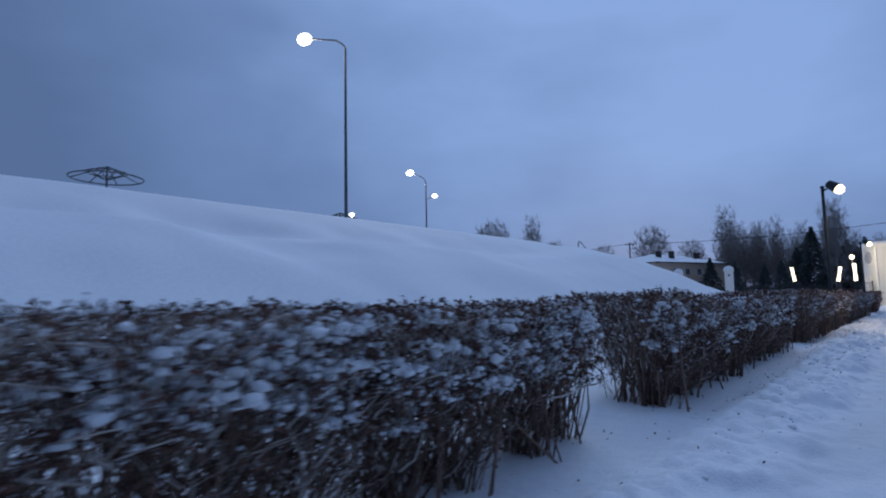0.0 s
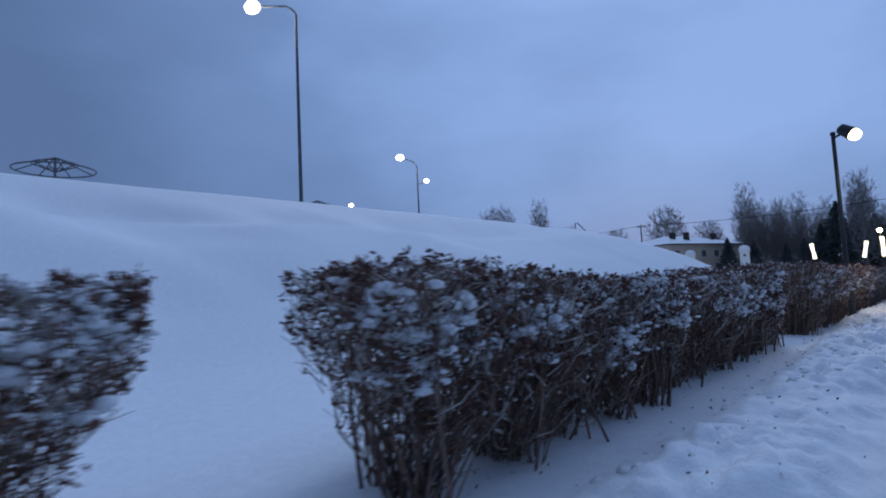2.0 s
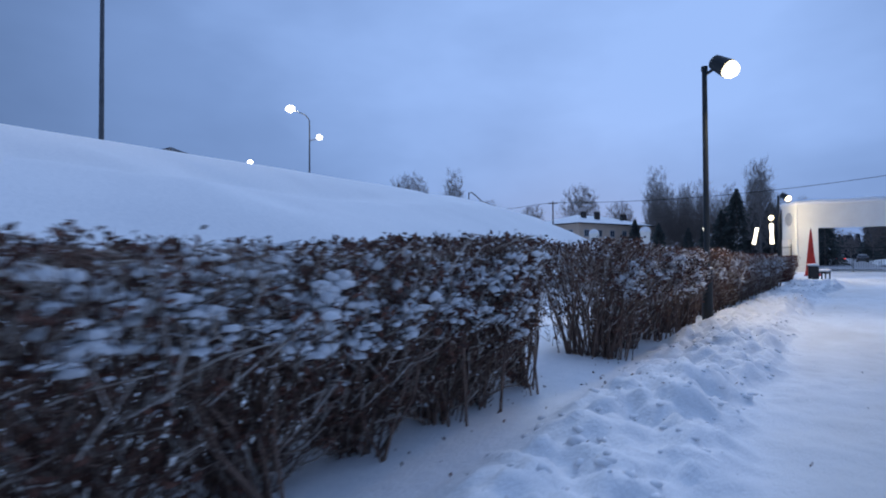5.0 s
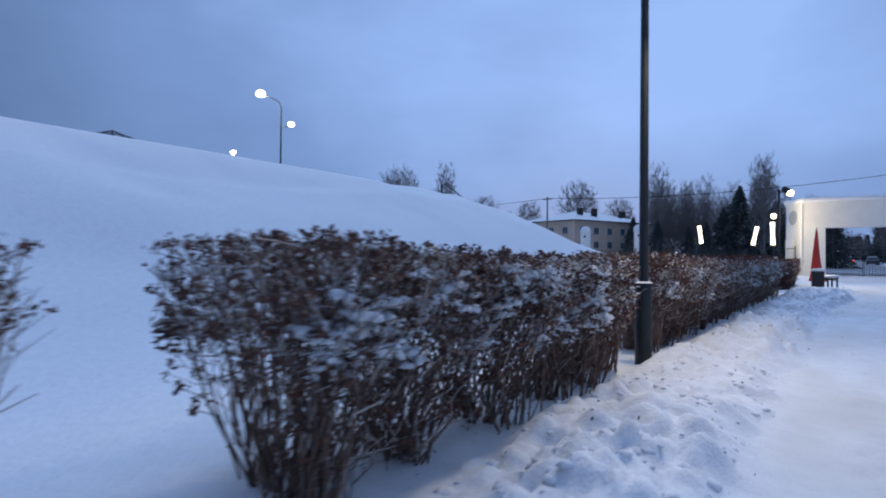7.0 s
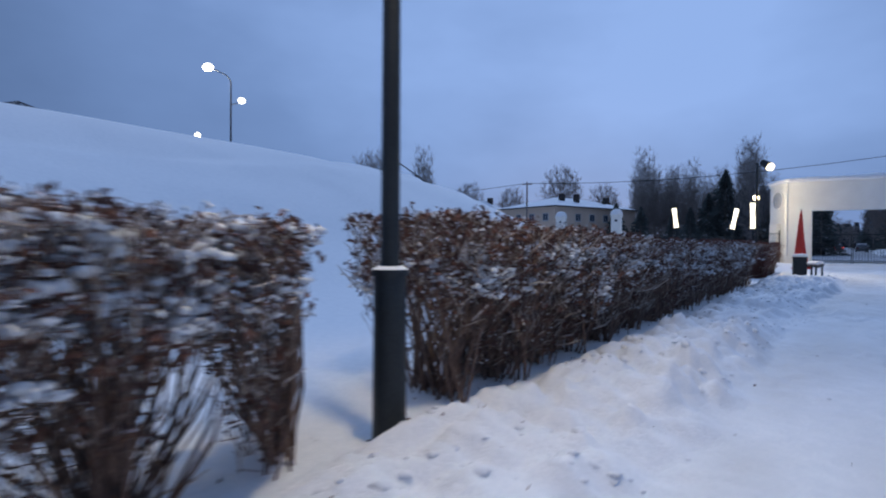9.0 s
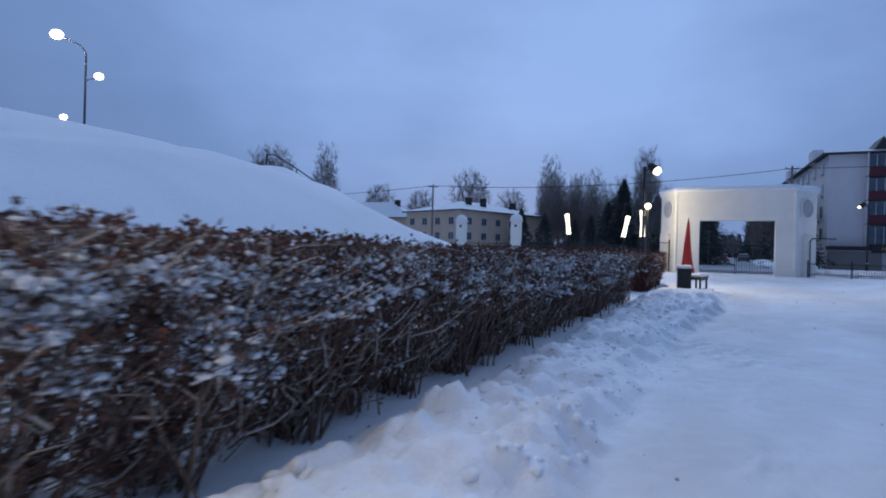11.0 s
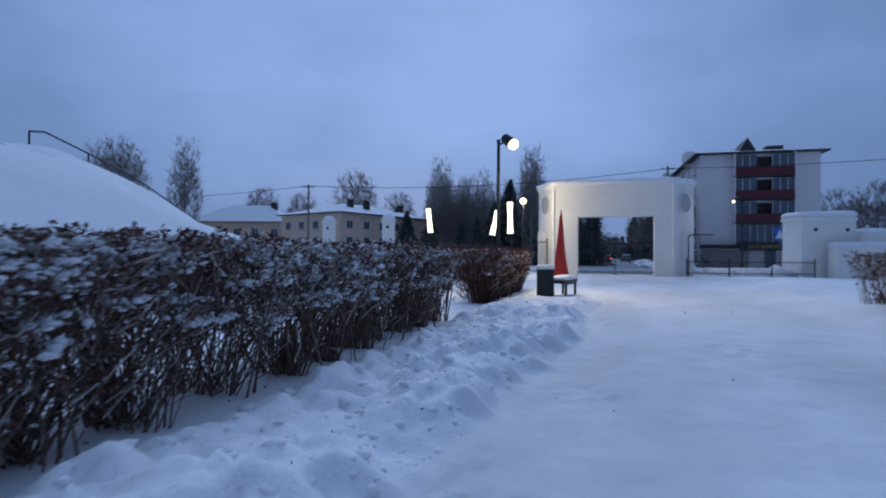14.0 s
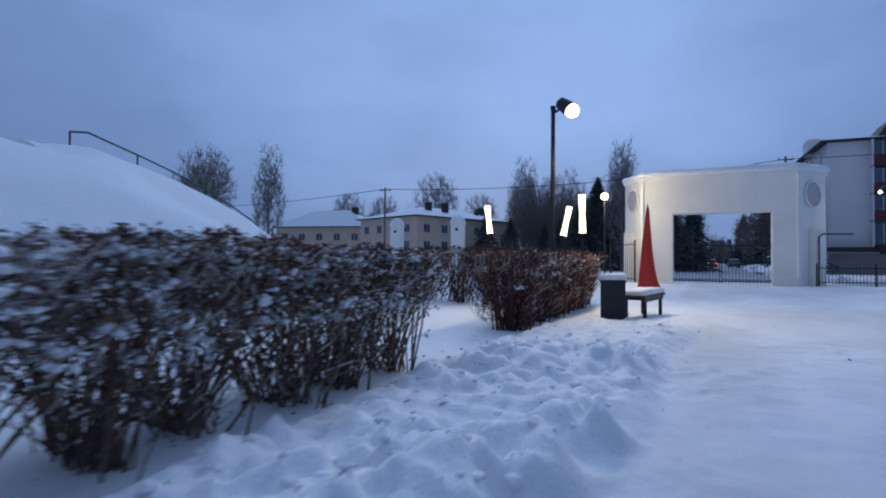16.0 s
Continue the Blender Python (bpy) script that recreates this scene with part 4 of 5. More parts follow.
def red_spire():
    x, y = 0.62, 52.0
    t = thing("red_cloth_spire", (x, y, gz(x, y)), 0, "tall folded red cloth spire standing in the snow", "banner")
    bm = bmesh.new()
    rings = []
    for k, (z, r, off) in enumerate(((0.0, 0.44, 0.06), (0.12, 0.38, 0.05), (0.4, 0.28, 0.02), (0.9, 0.215, 0.0), (1.5, 0.16, 0.0), (2.2, 0.10, 0.01), (2.75, 0.055, 0.02), (2.98, 0.02, 0.02))):
        ring = []
        for i in range(20):
            a = i * math.pi / 10
            f = 1 + 0.20 * math.cos(a * 5 + k * 0.25)
            ring.append(bm.verts.new((off + r * f * math.cos(a), r * f * math.sin(a), z)))
        rings.append(ring)
    for a, b in zip(rings, rings[1:]):
        for i in range(20):
            j = (i + 1) % 20
            bm.faces.new((a[i], a[j], b[j], b[i]))
    bm.faces.new(rings[-1]), bm.faces.new(rings[0][::-1])
    part("cloth", bm, RED_CLOTH, t, "", smooth=True)
    part("pole", tube(bmesh.new(), (0.02, 0, 2.9), (0.02, 0, 3.08), 0.018), POLE_DARK, t)


bench(), litter_bin(), red_spire()


# ---- buildings ----
def window(parent, c, w, h, rz=0, panes=2):
    """A window in a wall whose outside looks along local -y."""
    R = pose(*c, 0, 0, rz)
    fr = part("window", box(bmesh.new(), R @ Vector((0, -0.03, 0)), (w, 0.10, h), rz), FRAME, parent)
    for i in range(panes):
        pw = (w - 0.08 * (panes + 1)) / panes
        x = -w / 2 + 0.08 + pw / 2 + i * (pw + 0.08)
        part("pane", box(bmesh.new(), R @ Vector((x, -0.075, 0)), (pw, 0.03, h - 0.16), rz), GLASS, fr)
    part("sill", box(bmesh.new(), R @ Vector((0, -0.10, -h / 2 - 0.03)), (w + 0.14, 0.2, 0.06), rz), FRAME, fr)
    return fr


def letters(parent, body, c, size, material):
    cu = bpy.data.curves.new("sign_text", "FONT")
    cu.body, cu.size, cu.extrude, cu.align_x, cu.align_y = body, size, 0.02, "CENTER", "CENTER"
    tmp = new("sign_text", cu)
    bpy.context.view_layer.update()
    me = bpy.data.meshes.new_from_object(tmp.evaluated_get(bpy.context.evaluated_depsgraph_get()))
    bpy.data.objects.remove(tmp)
    ob = link("letters", me, material, parent, "yellowish raised letters")
    ob.matrix_local = pose(*c, 90, 0, 0)
    return ob


def apartment():
    t = thing("apartment_block", (12.9, 97.6, 0), 3.0, "pale four-storey apartment block with maroon balconies over a dark shop front", "apartment building")
    W, D, H = 12.4, 36.0, 13.3
    part("wall", box(bmesh.new(), (W / 2, D / 2, H / 2 - 0.5), (W, D, H + 1)), PANEL, t)
    part("corner_strip", box(bmesh.new(), (0.25, -0.03, H / 2 + 1), (0.5, 0.06, H - 2)), PANEL, t)
    bm = bmesh.new()
    v = [bm.verts.new(p) for p in ((-0.7, -0.7, H), (W + 0.7, -0.7, H), (W + 0.7, D + 0.7, H), (-0.7, D + 0.7, H), (W / 2, 6.5, H + 1.5), (W / 2, D - 6.5, H + 1.5))]
    for f in ((0, 1, 4), (1, 2, 5, 4), (2, 3, 5), (3, 0, 4, 5), (3, 2, 1, 0)):
        bm.faces.new([v[i] for i in f])
    rf = part("roof", bm, SNOW, t, "low snow-covered roof")
    part("eave", box(bmesh.new(), (W / 2, D / 2, H - 0.1), (W + 1.4, D + 1.4, 0.18)), DARK_TRIM, rf)
    bm = bmesh.new()
    v = [bm.verts.new(p) for p in ((4.3, 1.0, H + 0.2), (6.3, 1.0, H + 0.2), (5.3, 1.0, H + 1.9), (4.7, 4.6, H + 1.0), (5.9, 4.6, H + 1.0), (5.3, 4.6, H + 1.8))]
    for f in ((0, 1, 2), (0, 2, 5, 3), (1, 4, 5, 2), (3, 5, 4), (0, 3, 4, 1)):
        bm.faces.new([v[i] for i in f])
    part("dormer", bm, DARK_TRIM, rf, "dark pointed dormer")
    part("roof_hatch", box(bmesh.new(), (8.6, 3.2, H + 0.7), (1.8, 1.4, 0.9), 0, 0.05), DARK_TRIM, rf)
    part("chimney", box(bmesh.new(), (-0.0, 7.0, H + 0.6), (1.1, 2.6, 1.6), 0, 0.05), PANEL, rf)
    part("chimney", box(bmesh.new(), (-0.1, 24.0, H + 0.5), (1.1, 2.6, 1.6), 0, 0.05), PANEL, rf)
    st, z0 = 2.64, 2.55
    for k in range(4):
        z = z0 + k * st
        b = part("balcony", box(bmesh.new(), (6.5, -0.45, z + 0.0), (6.1, 1.1, 0.16)), DARK_TRIM, t, "glazed balcony")
        if k:
            part("parapet", box(bmesh.new(), (6.5, -0.95, z + 0.48), (6.1, 0.10, 0.98), 0, 0.02), MAROON, b, "maroon parapet panel")
        else:
            part("parapet", box(bmesh.new(), (6.5, -0.95, z + 0.18), (6.1, 0.10, 0.36), 0, 0.02), MAROON, b)
        lo = z + (1.0 if k else 0.38)
        hi = z + st - 0.28
        for i in range(8):
            if k == 0 or i not in (3, 4):
                x = 3.45 + 0.38 + i * 0.763
                part("glazing", box(bmesh.new(), (x, -0.93, (lo + hi) / 2), (0.69, 0.04, hi - lo)), GLASS, b)
                part("mullion", box(bmesh.new(), (x - 0.38, -0.95, (lo + hi) / 2), (0.07, 0.07, hi - lo)), FRAME, b)
        # thin dark sheet over the pale wall: the balcony's shade put into its colour
        part("back_wall", box(bmesh.new(), (6.5, -0.03, (z + hi) / 2), (6.0, 0.05, hi - z - 0.2)), SOOT_AND_RECESS, b)
        for i in (0, 1):
            part("side_wall", box(bmesh.new(), (3.45 + i * 6.1, -0.5, z + st / 2), (0.12, 1.0, st - 0.1)), PANEL, b)
    for k in range(4):
        for y in (3.0, 7.2, 11.4, 15.6, 19.8, 24, 28.2):
            window(t, (0.0, y, 4.1 + k * st), 1.15, 1.45, -90)
    shop = part("shop_front", box(bmesh.new(), (6.2, -0.7, 2.45), (12.5, 1.9, 0.42), 0, 0.03), SHOP_DARK, t, "dark shop fascia")
    part("ground_wall", box(bmesh.new(), (2.6, -0.06, 1.0), (5.0, 0.12, 2.1)), SHOP_WALL, shop)
    part("fascia_board", box(bmesh.new(), (6.2, -1.72, 2.40), (5.0, 0.12, 0.80), 0, 0.02), SHOP_DARK, shop)
    letters(shop, "НОТАРИУС", (6.2, -1.80, 2.40), 0.58, GOLD)
    part("door", box(bmesh.new(), (7.3, -0.1, 1.0), (1.1, 0.14, 2.1)), GLASS, shop)
    for x in (9.6, 11.6):
        window(t, (x, -0.05, 1.2), 1.7, 1.3, 0, 2)


apartment()


def two_storey_house(p, rz, w, d, h, label, chim, rows=2, ridge=2.2):
    t = thing("house", p, rz, label, "house", "houses beyond the fence")
    part("wall", box(bmesh.new(), (w / 2, d / 2, h / 2 - 0.5), (w, d, h + 1)), BEIGE, t)
    bm = bmesh.new()
    o = 0.55
    i = min(d, w) / 2
    v = [bm.verts.new(q) for q in ((-o, -o, h), (w + o, -o, h), (w + o, d + o, h), (-o, d + o, h))]
    if w >= d:
        v += [bm.verts.new((i, d / 2, h + ridge)), bm.verts.new((w - i, d / 2, h + ridge))]
        fs = ((0, 1, 5, 4), (1, 2, 5), (2, 3, 4, 5), (3, 0, 4), (3, 2, 1, 0))
    else:
        v += [bm.verts.new((w / 2, i, h + ridge)), bm.verts.new((w / 2, d - i, h + ridge))]
        fs = ((0, 1, 4), (1, 2, 5, 4), (2, 3, 5), (3, 0, 4, 5), (3, 2, 1, 0))
    for f in fs:
        bm.faces.new([v[k] for k in f])
    rf = part("roof", bm, SNOW, t, "snow-covered hipped roof")
    part("eave", box(bmesh.new(), (w / 2, d / 2, h - 0.06), (w + 2 * o, d + 2 * o, 0.14)), DARK_TRIM, rf)
    for x, y, s in chim:
        part("chimney", box(bmesh.new(), (x, y, h + ridge - 0.35), (s * 0.75, s * 0.75, 1.5), 0, 0.05), SOOT_AND_RECESS, rf, "sooty brick chimney")
    for r in range(rows):
        z = h - 1.65 - r * 2.2
        for k in range(int(w / 3.0)):
            window(t, (1.6 + k * 3.0, 0, z), 1.15, 1.15)
        for k in range(int(d / 3.2)):
            window(t, (w, 1.7 + k * 3.2, z), 1.15, 1.15, 90)
    return t


two_storey_house((-43.3, 97.5, 0), -20, 12.5, 19.0, 7.0, "beige two-storey house with a snowy hipped roof", [(8.6, 5.5, 1.0), (9.4, 8.0, 1.0), (8.0, 17, 1.1)], 2, 1.9)
two_storey_house((-61.0, 99.0, 0), 14, 15.5, 9.0, 6.4, "low beige house with deep snow on its roof", [(12.0, 4.2, 1.2)], 1, 3.0)


# ---- poles and wires ----
def utility_pole(x, y, h, label):
    t = thing("utility_pole", (x, y, 0), 20, label, "utility pole", "utility poles")
    part("pole", tube(bmesh.new(), (0, 0, -0.3), (0, 0, h), 0.16, 0.11, 12), TREE_BARK, t)
    part("crossarm", box(bmesh.new(), (0, 0, h - 0.35), (1.5, 0.12, 0.12), 0, 0.01), TREE_BARK, t)
    for i in (-0.65, 0, 0.65):
        part("insulator", tube(bmesh.new(), (i, 0, h - 0.3), (i, 0, h - 0.05), 0.05, 0.035, 8), FRAME, t)


def wire(a, b, sag, label="thin dark overhead wire"):
    a, b = Vector(a), Vector(b)
    t = thing("overhead_wire", a, 0, label, "wire", "overhead wires")
    pts = [a.lerp(b, i / 12) - Vector((0, 0, sag * 4 * (i / 12) * (1 - i / 12))) - a for i in range(13)]
    cu = bpy.data.curves.new("cable", "CURVE")
    cu.dimensions, cu.bevel_depth, cu.bevel_resolution = "3D", 0.035, 1
    sp = cu.splines.new("POLY")
    sp.points.add(len(pts) - 1)
    for q, w in zip(sp.points, pts):
        q.co = (*w, 1)
    tmp = new("cable", cu)
    bpy.context.view_layer.update()
    me = bpy.data.meshes.new_from_object(tmp.evaluated_get(bpy.context.evaluated_depsgraph_get()))
    bpy.data.objects.remove(tmp)
    link("cable", me, POLE_DARK, t)


utility_pole(-35.3, 91.5, 10.5, "weathered wooden utility pole before the houses")
utility_pole(9.2, 96.0, 11.8, "utility pole with dark fittings behind the gateway")
utility_pole(-110.0, 95.0, 12.0, "far wooden utility pole")
wire((-35.3, 91.5, 10.3), (9.2, 96.0, 11.5), 1.0)
wire((-35.3, 91.5, 10.3), (-110.0, 95.0, 11.8), 1.6)
wire((9.2, 96.0, 11.5), (60.0, 92.0, 13.5), 1.0)


def road_sign():
    x, y = 17.2, 83.3
    t = thing("crossing_sign", (x, y, 0), 12, "square blue and white crossing sign on a steel post", "road sign")
    part("post", tube(bmesh.new(), (0, 0, -0.1), (0, 0, 3.9), 0.035, None, 10), GALV, t)
    part("plate", box(bmesh.new(), (0, -0.05, 3.3), (0.95, 0.03, 1.15), 0, 0.01), BLUE_SIGN, t)
    bm = bmesh.new()
    v = [bm.verts.new(q) for q in ((-0.38, -0.072, 2.9), (0.38, -0.072, 2.9), (0, -0.072, 3.75))]
    bm.faces.new(v)
    part("triangle", bm, SIGN_WHITE, t)


road_sign()


# ---- road, snow heaps and cars beyond the gateway ----
def road_beyond():
    bm = bmesh.new()
    a = radians(90)
    d = Vector((math.cos(a), math.sin(a)))
    s = Vector((-d.y, d.x))
    o = Vector(glocal(0, 4.0))
    n = 40
    rows = []
    for i in range(n + 1):
        c = o + d * (i * 5.0)
        rows.append([bm.verts.new((*(c + s * k), 0.10 + 0.012 * i * 5 * smooth(0, 60, i * 5.0) * 0.3)) for k in (3.4, 1.6, 0, -1.6, -3.4)])
    for p, q in zip(rows, rows[1:]):
        for i in range(4):
            bm.faces.new((p[i], p[i + 1], q[i + 1], q[i]))
    tagged(part("road", bm, ROAD), "road of trodden grey snow beyond the gateway", "road", kind="structure")
    return o, d, s


RO, RD, RS = road_beyond()


def snow_heap(c, size, seed, label):
    rs = np.random.RandomState(seed)
    bm = bmesh.new()
    bmesh.ops.create_icosphere(bm, subdivisions=4, radius=1.0)
    for v in bm.verts:
        k = 1 + 0.45 * noise.noise(v.co * 1.6 + Vector((seed, 0, 0))) + 0.16 * noise.noise(v.co * 5 + Vector((seed, 0, 0)))
        v.co = Vector((v.co.x * size[0] * k, v.co.y * size[1] * k, v.co.z * size[2] * k))
    ob = part("snow_mound", bm, SNOW, None, "", smooth=True)
    ob.location = c
    tagged(ob, label, "snow mound", "heaps of cleared snow")


for i, (u, v) in enumerate(((8, -4.6), (14, -4.8), (22, -4.6), (32, -4.7), (46, -4.8), (20, 5.2), (44, 5.2))):
    c = RO + RD * u + RS * v
    snow_heap((c.x, c.y, 0.1), (1.5, 4.2, 0.7), 20 + i, "rounded heap of cleared snow beside the road")
for i, (x, y) in enumerate((glocal(5.8, 2.4), glocal(7.4, 3.0), glocal(9.2, 3.2))):
    snow_heap((x, y, 0.05), (1.1, 0.8, 0.45 + 0.06 * i), 40 + i, "heap of cleared snow behind the iron fence")


def car(p, rz, paint, label, tail=False):
    t = thing("parked_car", p, rz, label, "car", "cars by the road")
    bm = bmesh.new()
    prof = [(-2.1, 0.35), (-2.15, 0.75), (-2.0, 0.95), (-1.55, 1.02), (-1.05, 1.42), (0.35, 1.45), (1.05, 1.0), (1.95, 0.88), (2.12, 0.62), (2.08, 0.35)]
    L = [bm.verts.new((x, -0.82 + (0.14 if z > 1.1 else 0), z)) for x, z in prof]
    R = [bm.verts.new((x, 0.82 - (0.14 if z > 1.1 else 0), z)) for x, z in prof]
    bm.faces.new(L), bm.faces.new(R[::-1])
    for i in range(len(prof)):
        j = (i + 1) % len(prof)
        bm.faces.new((L[i], R[i], R[j], L[j]))
    bmesh.ops.bevel(bm, geom=bm.edges[:], offset=0.06, segments=2, affect="EDGES")
    part("body", bm, paint, t, smooth=False)
    part("rear_window", box(bmesh.new(), (-1.33, 0, 1.23), (0.05, 1.2, 0.40), 0, 0, 0, 48), GLASS, t)
    part("windscreen", box(bmesh.new(), (0.73, 0, 1.24), (0.05, 1.2, 0.62), 0, 0, 0, -56), GLASS, t)
    for s in (-1, 1):
        part("side_window", box(bmesh.new(), (-0.35, s * 0.735, 1.22), (1.35, 0.04, 0.30), 0, 0.01, s * 10), GLASS, t)
        part("tail_light", box(bmesh.new(), (-2.13, s * 0.62, 0.80), (0.06, 0.28, 0.16), 0, 0.02), TAIL_RED if tail else MAROON, t)
        for x in (-1.3, 1.3):
            w = part("wheel", tube(bmesh.new(), (x, s * 0.66, 0.31), (x, s * 0.84, 0.31), 0.31, None, 18), RUBBER, t)
            part("rim", tube(bmesh.new(), (x, s * 0.84, 0.31), (x, s * 0.855, 0.31), 0.19, None, 14), GALV, w)
    part("roof_snow", snow_slab(bmesh.new(), [(-1.0, -0.6), (0.3, -0.6), (0.3, 0.6), (-1.0, 0.6)], 1.45, 0.09, 3, 0.02, 0.3), SNOW, t, "", smooth=True)


CAR_DARK = mat("dark_car_paint", (0.03, 0.035, 0.045), (0.02, 0.022, 0.03), rough=0.35, bump=0, spec=0.6)
CAR_GREY = mat("grey_car_paint", (0.10, 0.11, 0.12), (0.08, 0.085, 0.095), rough=0.35, bump=0, spec=0.6)
ra = math.degrees(math.atan2(RD.y, RD.x))
for u, v, paint, tail, label in ((30, 2.7, CAR_DARK, False, "dark parked car at the roadside"), (42, 2.8, CAR_GREY, False, "grey parked car at the roadside"), (78, 0.4, CAR_DARK, True, "dark car on the road with red tail lights lit"),
                                 (62, -2.6, CAR_GREY, False, "grey car standing beside a snow heap")):
    c = RO + RD * u + RS * v
    car((c.x, c.y, 0.12), ra, paint, label, tail)


# ---- trees ----
def tree_mesh(seed, h, wide, deep, mid, n):
    """A bare tree grown into an uneven oval crown: every shoot joins the nearest one nearer the root, and limbs thicken with what they carry."""
    rs = np.random.RandomState(seed)
    q = rs.normal(size=(n, 3))
    q *= (rs.uniform(0, 1, n) ** 0.42 / np.linalg.norm(q, axis=1))[:, None]
    q *= 1 + 0.30 * (vnoise(q[:, 0] * 2.2 + 9, q[:, 2] * 2.2 + q[:, 1] * 1.7, seed) + vnoise(q[:, 1] * 2.2, q[:, 2] * 2.9, seed + 1))[:, None]
    q = q * [h * wide, h * wide, h * deep] + [0, 0, h * mid]
    q[:, 2] = np.minimum(q[:, 2], h)
    low = h * max(mid - deep, 0.12)
    steps = max(5, int((h * mid - 0.2) / (h * 0.05)))
    stem = np.stack([rs.normal(0, 0.004 * h, steps).cumsum() * 0.4, rs.normal(0, 0.004 * h, steps).cumsum() * 0.4, np.linspace(low * 0.8, h * (mid + deep * 0.55), steps)], 1)
    root = np.array([0, 0, low * 0.55])
    key = np.linalg.norm(q - root, axis=1)
    q = q[key.argsort()]
    pts = np.concatenate([stem, q])
    rank = np.concatenate([np.linalg.norm(stem - root, axis=1) * 0.82, np.sort(key)])
    up = np.full(len(pts), -1)
    for k in range(1, len(pts)):
        d = pts[k] - pts
        dist = np.linalg.norm(d, axis=1) + 1e-6
        cost = dist * (1.25 - 0.45 * d[:, 2] / dist) + np.where(rank < rank[k] - 1e-6, 0, 1e6)
        up[k] = k - 1 if k < steps else cost.argmin()
    load = np.ones(len(pts))
    for k in np.argsort(-rank):
        if up[k] >= 0:
            load[up[k]] += load[k]
    return pts, up, load, steps


def bare_tree(name, seed, p, h, label, category="tree", bark=None, wide=0.24, deep=0.33, mid=0.66, n=620):
    rs = np.random.RandomState(seed + 50)
    pts, up, load, steps = tree_mesh(seed, h, wide, deep, mid, n)
    t = thing(name, p, 0, label, category, "bare winter trees")
    rad = lambda c: np.clip(0.0075 * h / 16 * c ** 0.5 + 0.012, 0.016, h * 0.014)
    bm, last = bmesh.new(), None
    for k, q in enumerate([(0, 0, -0.2), (0, 0, pts[0][2] * 0.5), *pts[:steps]]):
        r = h * 0.0155 if k == 0 else h * 0.0125 if k == 1 else float(rad(load[k - 2])) * 1.15
        ring = [bm.verts.new((q[0] + r * math.cos(i * math.pi / 4), q[1] + r * math.sin(i * math.pi / 4), q[2])) for i in range(8)]
        for i in range(8 if last else 0):
            bm.faces.new((last[i], last[i - 7], ring[i - 7], ring[i]))
        last = ring
    bm.faces.new(last)
    part("trunk", bm, bark or TREE_BARK, t, smooth=True)
    k = np.arange(steps, len(pts))
    P0, P1, r0, r1 = pts[up[k]], pts[k], np.minimum(rad(load[up[k]]), rad(load[k]) * 1.5), rad(load[k])
    bow = (P0 + P1) / 2 + rs.normal(0, 0.008 * h, P0.shape)
    # fine twigs at every shoot, turned outward and up
    c = np.repeat(pts[k], 5, 0)
    d = c - np.array([0, 0, h * (mid - deep * 0.7)])
    d = d / (np.linalg.norm(d, axis=1, keepdims=True) + 1e-6) + rs.normal(0, 0.55, c.shape) + [0, 0, 0.25]
    d /= np.linalg.norm(d, axis=1, keepdims=True)
    e = c + d * (rs.uniform(0.025, 0.075, len(c)) * h)[:, None]
    th = np.full(len(c), 0.017)
    V, F = rods(np.concatenate([P0, bow, c]), np.concatenate([bow, P1, e]), np.concatenate([r0, (r0 + r1) / 2, th]), np.concatenate([(r0 + r1) / 2, r1, th * 0.6]), 3)
    link("crown", array_mesh("crown", V, F), bark or TREE_BARK, t)["kind"] = "stuff"
    return t


def spruce(seed, p, h, label):
    """Dark spruce: a trunk and tiers of drooping, needled boughs."""
    rs = np.random.RandomState(seed)
    t = thing("spruce", p, 0, label, "spruce", "dark spruces")
    part("trunk", tube(bmesh.new(), (0, 0, -0.2), (0, 0, h), h * 0.014, 0.02, 8), TREE_BARK, t)
    n = int(h * 420)
    z = h * (0.06 + 0.94 * rs.beta(1.0, 1.25, n))
    tier = np.abs((z * 1.35) % 1.0 - 0.5)
    a = rs.uniform(0, 6.283, n)
    lean = vnoise(a * 1.6, z * 0.9, seed) + 0.7 * vnoise(a * 3.3, z * 2.1, seed + 1)
    R = (h - z) ** 0.85 * 0.58 * (0.75 + 0.5 * tier) * (1 + 0.9 * lean)
    rr = R * rs.beta(2.2, 0.9, n)
    c = np.stack([rr * np.cos(a), rr * np.sin(a), z - rr * 0.30], 1)
    d = np.stack([np.cos(a), np.sin(a), -0.35 + rs.normal(0, 0.25, n)], 1)
    d /= np.linalg.norm(d, axis=1, keepdims=True)
    w = np.cross(d, rs.normal(size=(n, 3)))
    w /= np.linalg.norm(w, axis=1, keepdims=True)
    s = rs.uniform(0.16, 0.40, n)[:, None]
    V = np.stack([c - d * s, c + w * s * 0.3, c + d * s, c - w * s * 0.3 - [0, 0, 0.05]], 1).reshape(-1, 3)
    k = np.array([[0, 1, 2], [0, 2, 3]])
    F = ((np.arange(n) * 4)[:, None, None] + k[None]).reshape(-1, 3)
    link("needle_mass", array_mesh("needle_mass", V, F), NEEDLE, t)["kind"] = "stuff"
    return t


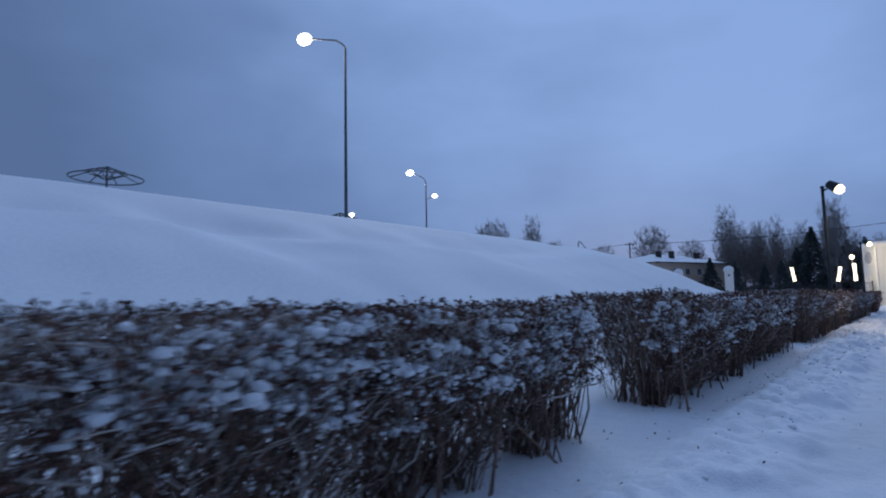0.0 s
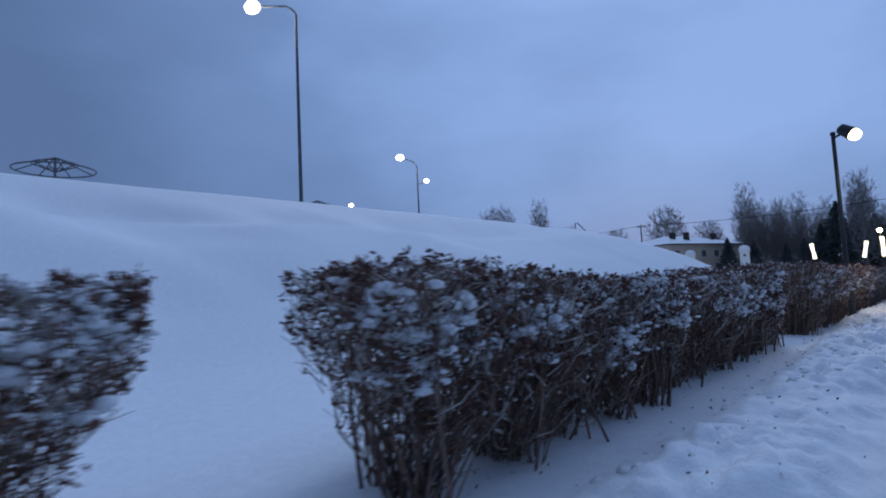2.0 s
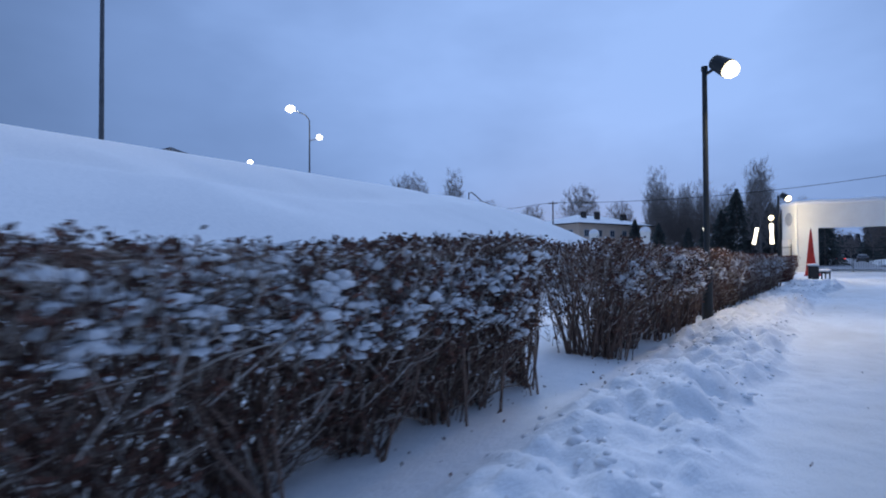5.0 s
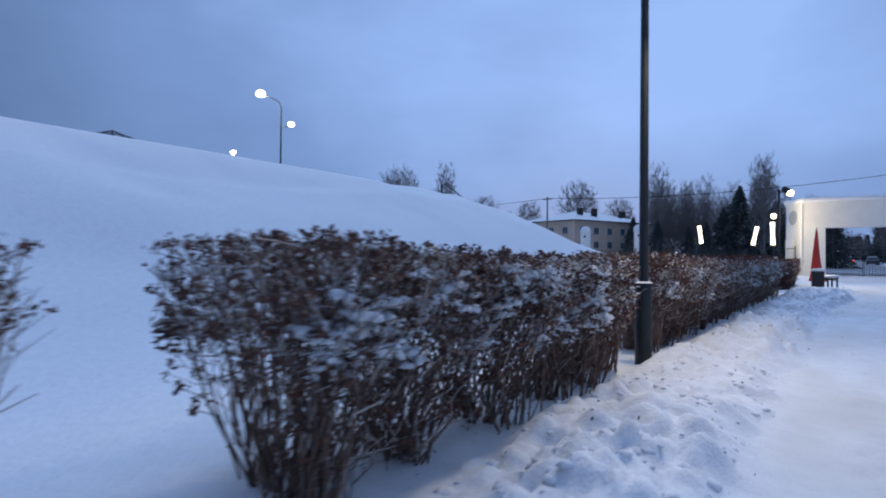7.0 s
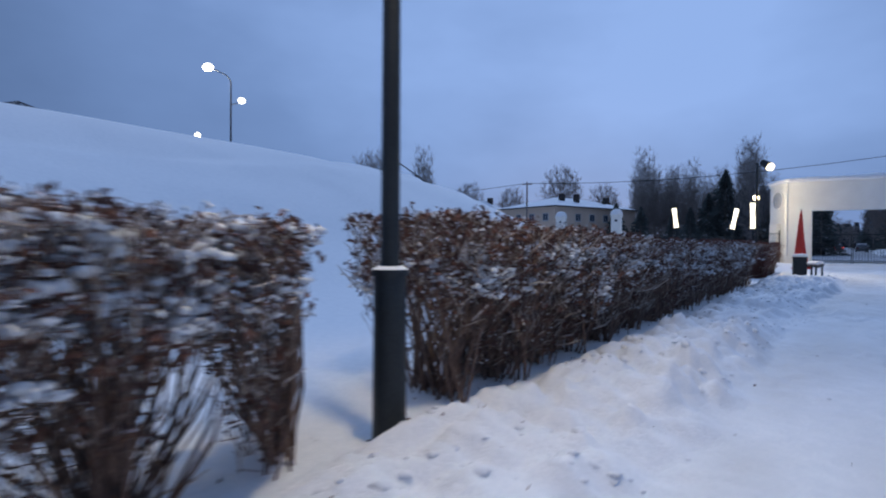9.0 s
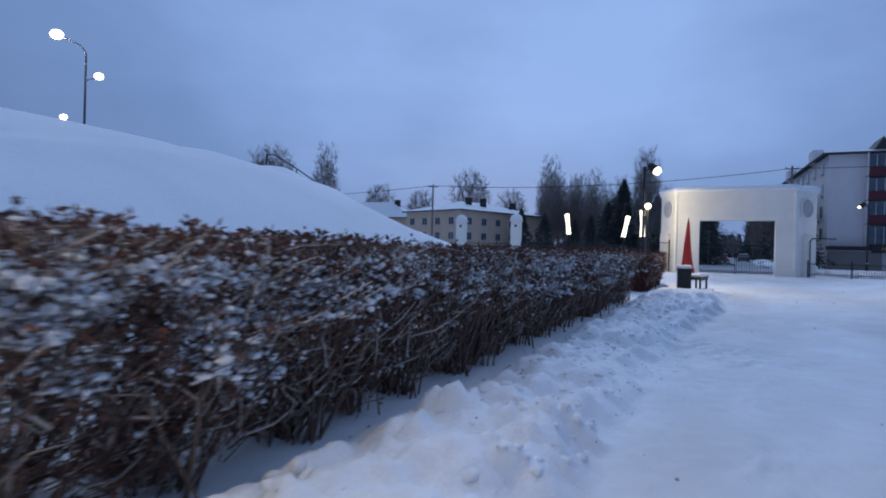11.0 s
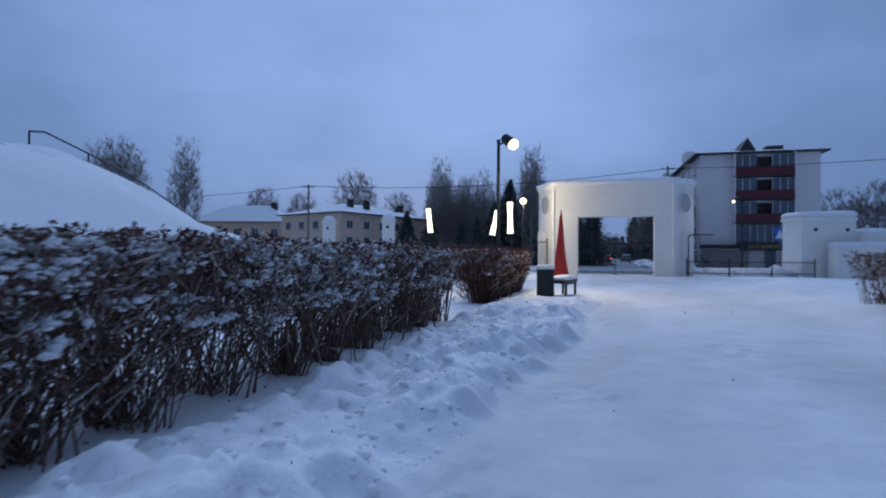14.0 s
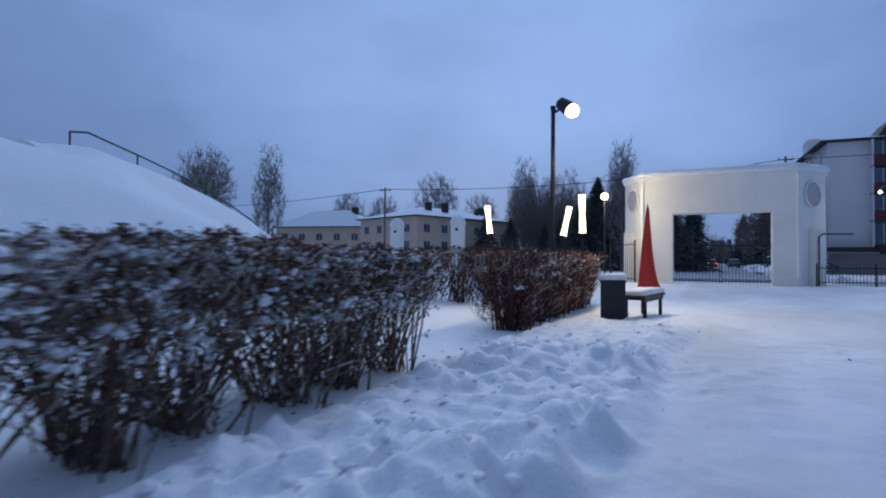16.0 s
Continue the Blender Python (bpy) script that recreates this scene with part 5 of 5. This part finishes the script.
ROUND = bare_tree("round_tree", 5, (-40.5, 116.0, 0), 16.3, "bare round-crowned tree behind the houses")
copies = [(-58.5, 83.0, 0, 16.2, 40), (-52.0, 117.0, 0, 13.0, 80), (-62.5, 86.0, 0, 15.2, 200), (-33.0, 118.0, 0, 12.6, 10), (-70.0, 88.0, 0, 13.0, 300), (-81.5, 146.0, 0, 18.6, 120)]
for x, y, z, h, rz in copies:
    tr = copy_thing(ROUND, pose(x, y, z, 0, 0, rz))
    tr.scale = (h / 16.3,) * 3
TALL = bare_tree("birch", 9, (-29.5, 131.0, 0), 20.5, "tall slender bare birch in the far wood", bark=BIRCH_BARK, wide=0.13, deep=0.44, mid=0.56, n=620)
for x, y, h, rz in ((-54.4, 90.5, 17.2, 30), (-24.0, 118.0, 15.2, 30), (-18.8, 108.0, 12.4, 300), (-21.6, 110.0, 12.8, 250), (-16.0, 107.0, 11.6, 20), (-24.6, 112.0, 13.0, 200), (-12.8, 104.0, 11.4, 77), (-20.5, 116.0, 14.0, 95), (-17.5, 118.0, 15.4, 150), (-6.5, 96.0, 14.5, 210), (-4.4, 98.0, 10.2, 20), (-2.0, 104.0, 9.8, 310), (-22.0, 124.0, 15.5, 260),
                    (1.0, 100.0, 8.8, 70), (-8.0, 108.0, 16.0, 170), (-14.0, 122.0, 14.5, 222), (-26.5, 121.0, 14.0, 130)):
    tr = copy_thing(TALL, pose(x, y, 0, 0, 0, rz))
    tr.scale = (h / 20.5,) * 3
BUSHY = bare_tree("bushy_tree", 14, (33.0, 104.0, 0), 10.5, "hazy grey bare trees beside the apartment block", wide=0.30, deep=0.40, mid=0.58, n=620)
for x, y, h, rz in ((36.5, 106.0, 10.8, 60), (30.5, 108.0, 10.0, 140), (40.0, 104.0, 9.0, 220), (43.5, 103.0, 7.0, 20), (34.5, 100.5, 6.0, 99), (-18.0, 105.0, 9.5, 12), (-14.6, 103.0, 9.0, 75), (-21.0, 107.0, 9.2, 160), (-11.0, 104.0, 9.4, 250)):
    tr = copy_thing(BUSHY, pose(x, y, 0, 0, 0, rz))
    tr.scale = (h / 10.5,) * 3
S1 = spruce(21, (-9.8, 99.3, 0), 11.3, "dark spruce in the wood behind the fence")
for i, (x, y, h) in enumerate(((-7.6, 98.5, 9.2), (-11.8, 99.0, 8.2), (-5.6, 99.5, 9.0), (-13.5, 96.0, 6.2), (-3.2, 97.0, 8.4), (-20.5, 98.0, 6.6), (-25.0, 101.0, 7.6), (-16.4, 99.0, 5.8),
                               (-29.5, 108.0, 8.6), (-32.0, 110.0, 8.0), (-1.5, 95.0, 8.2), (0.8, 93.5, 7.4))):
    tr = copy_thing(S1, pose(x, y, 0, 0, 0, i * 47))
    tr.scale = (h / 11.3,) * 3
# avenue trees seen through the opening
for i, (u, v, h) in enumerate(((38, 6.6, 9.5), (46, 6.8, 10), (54, 6.6, 10), (60, 6.4, 10), (80, 6.2, 11), (105, 6.0, 12), (30, -6.6, 9.6), (36, -7.0, 10), (43, -6.6, 9.8), (51, -6.8, 10.4), (62, -6.6, 10.5), (75, -6.0, 11), (98, -5.6, 11), (140, 1.0, 9.5), (150, -2.5, 9))):
    c = RO + RD * u + RS * v
    tr = copy_thing(BUSHY if i % 3 else S1, pose(c.x, c.y, 0, 0, 0, i * 63))
    tr.scale = (h / (10.5 if i % 3 else 11.3),) * 3


def far_wood():
    """A dim belt of woodland at the horizon, as uneven upright strips."""
    rs = np.random.RandomState(77)
    n = 900
    a = rs.uniform(-2.4, 2.4, n)
    r = rs.uniform(230, 330, n)
    x, y = np.sin(a) * r, np.cos(a) * r
    h = rs.uniform(5, 13, n) * (0.75 + 0.35 * np.sin(a * 9))
    p0 = np.stack([x, y, np.full(n, -1.0)], 1)
    p1 = np.stack([x, y, h], 1)
    V, F = rods(p0, p1, rs.uniform(2, 5, n), rs.uniform(0.2, 1.6, n), 5)
    ob = link("far_wood", array_mesh("far_wood", V, F), FOREST)
    tagged(ob, "dim dark belt of far woodland", "woodland", kind="stuff")


far_wood()
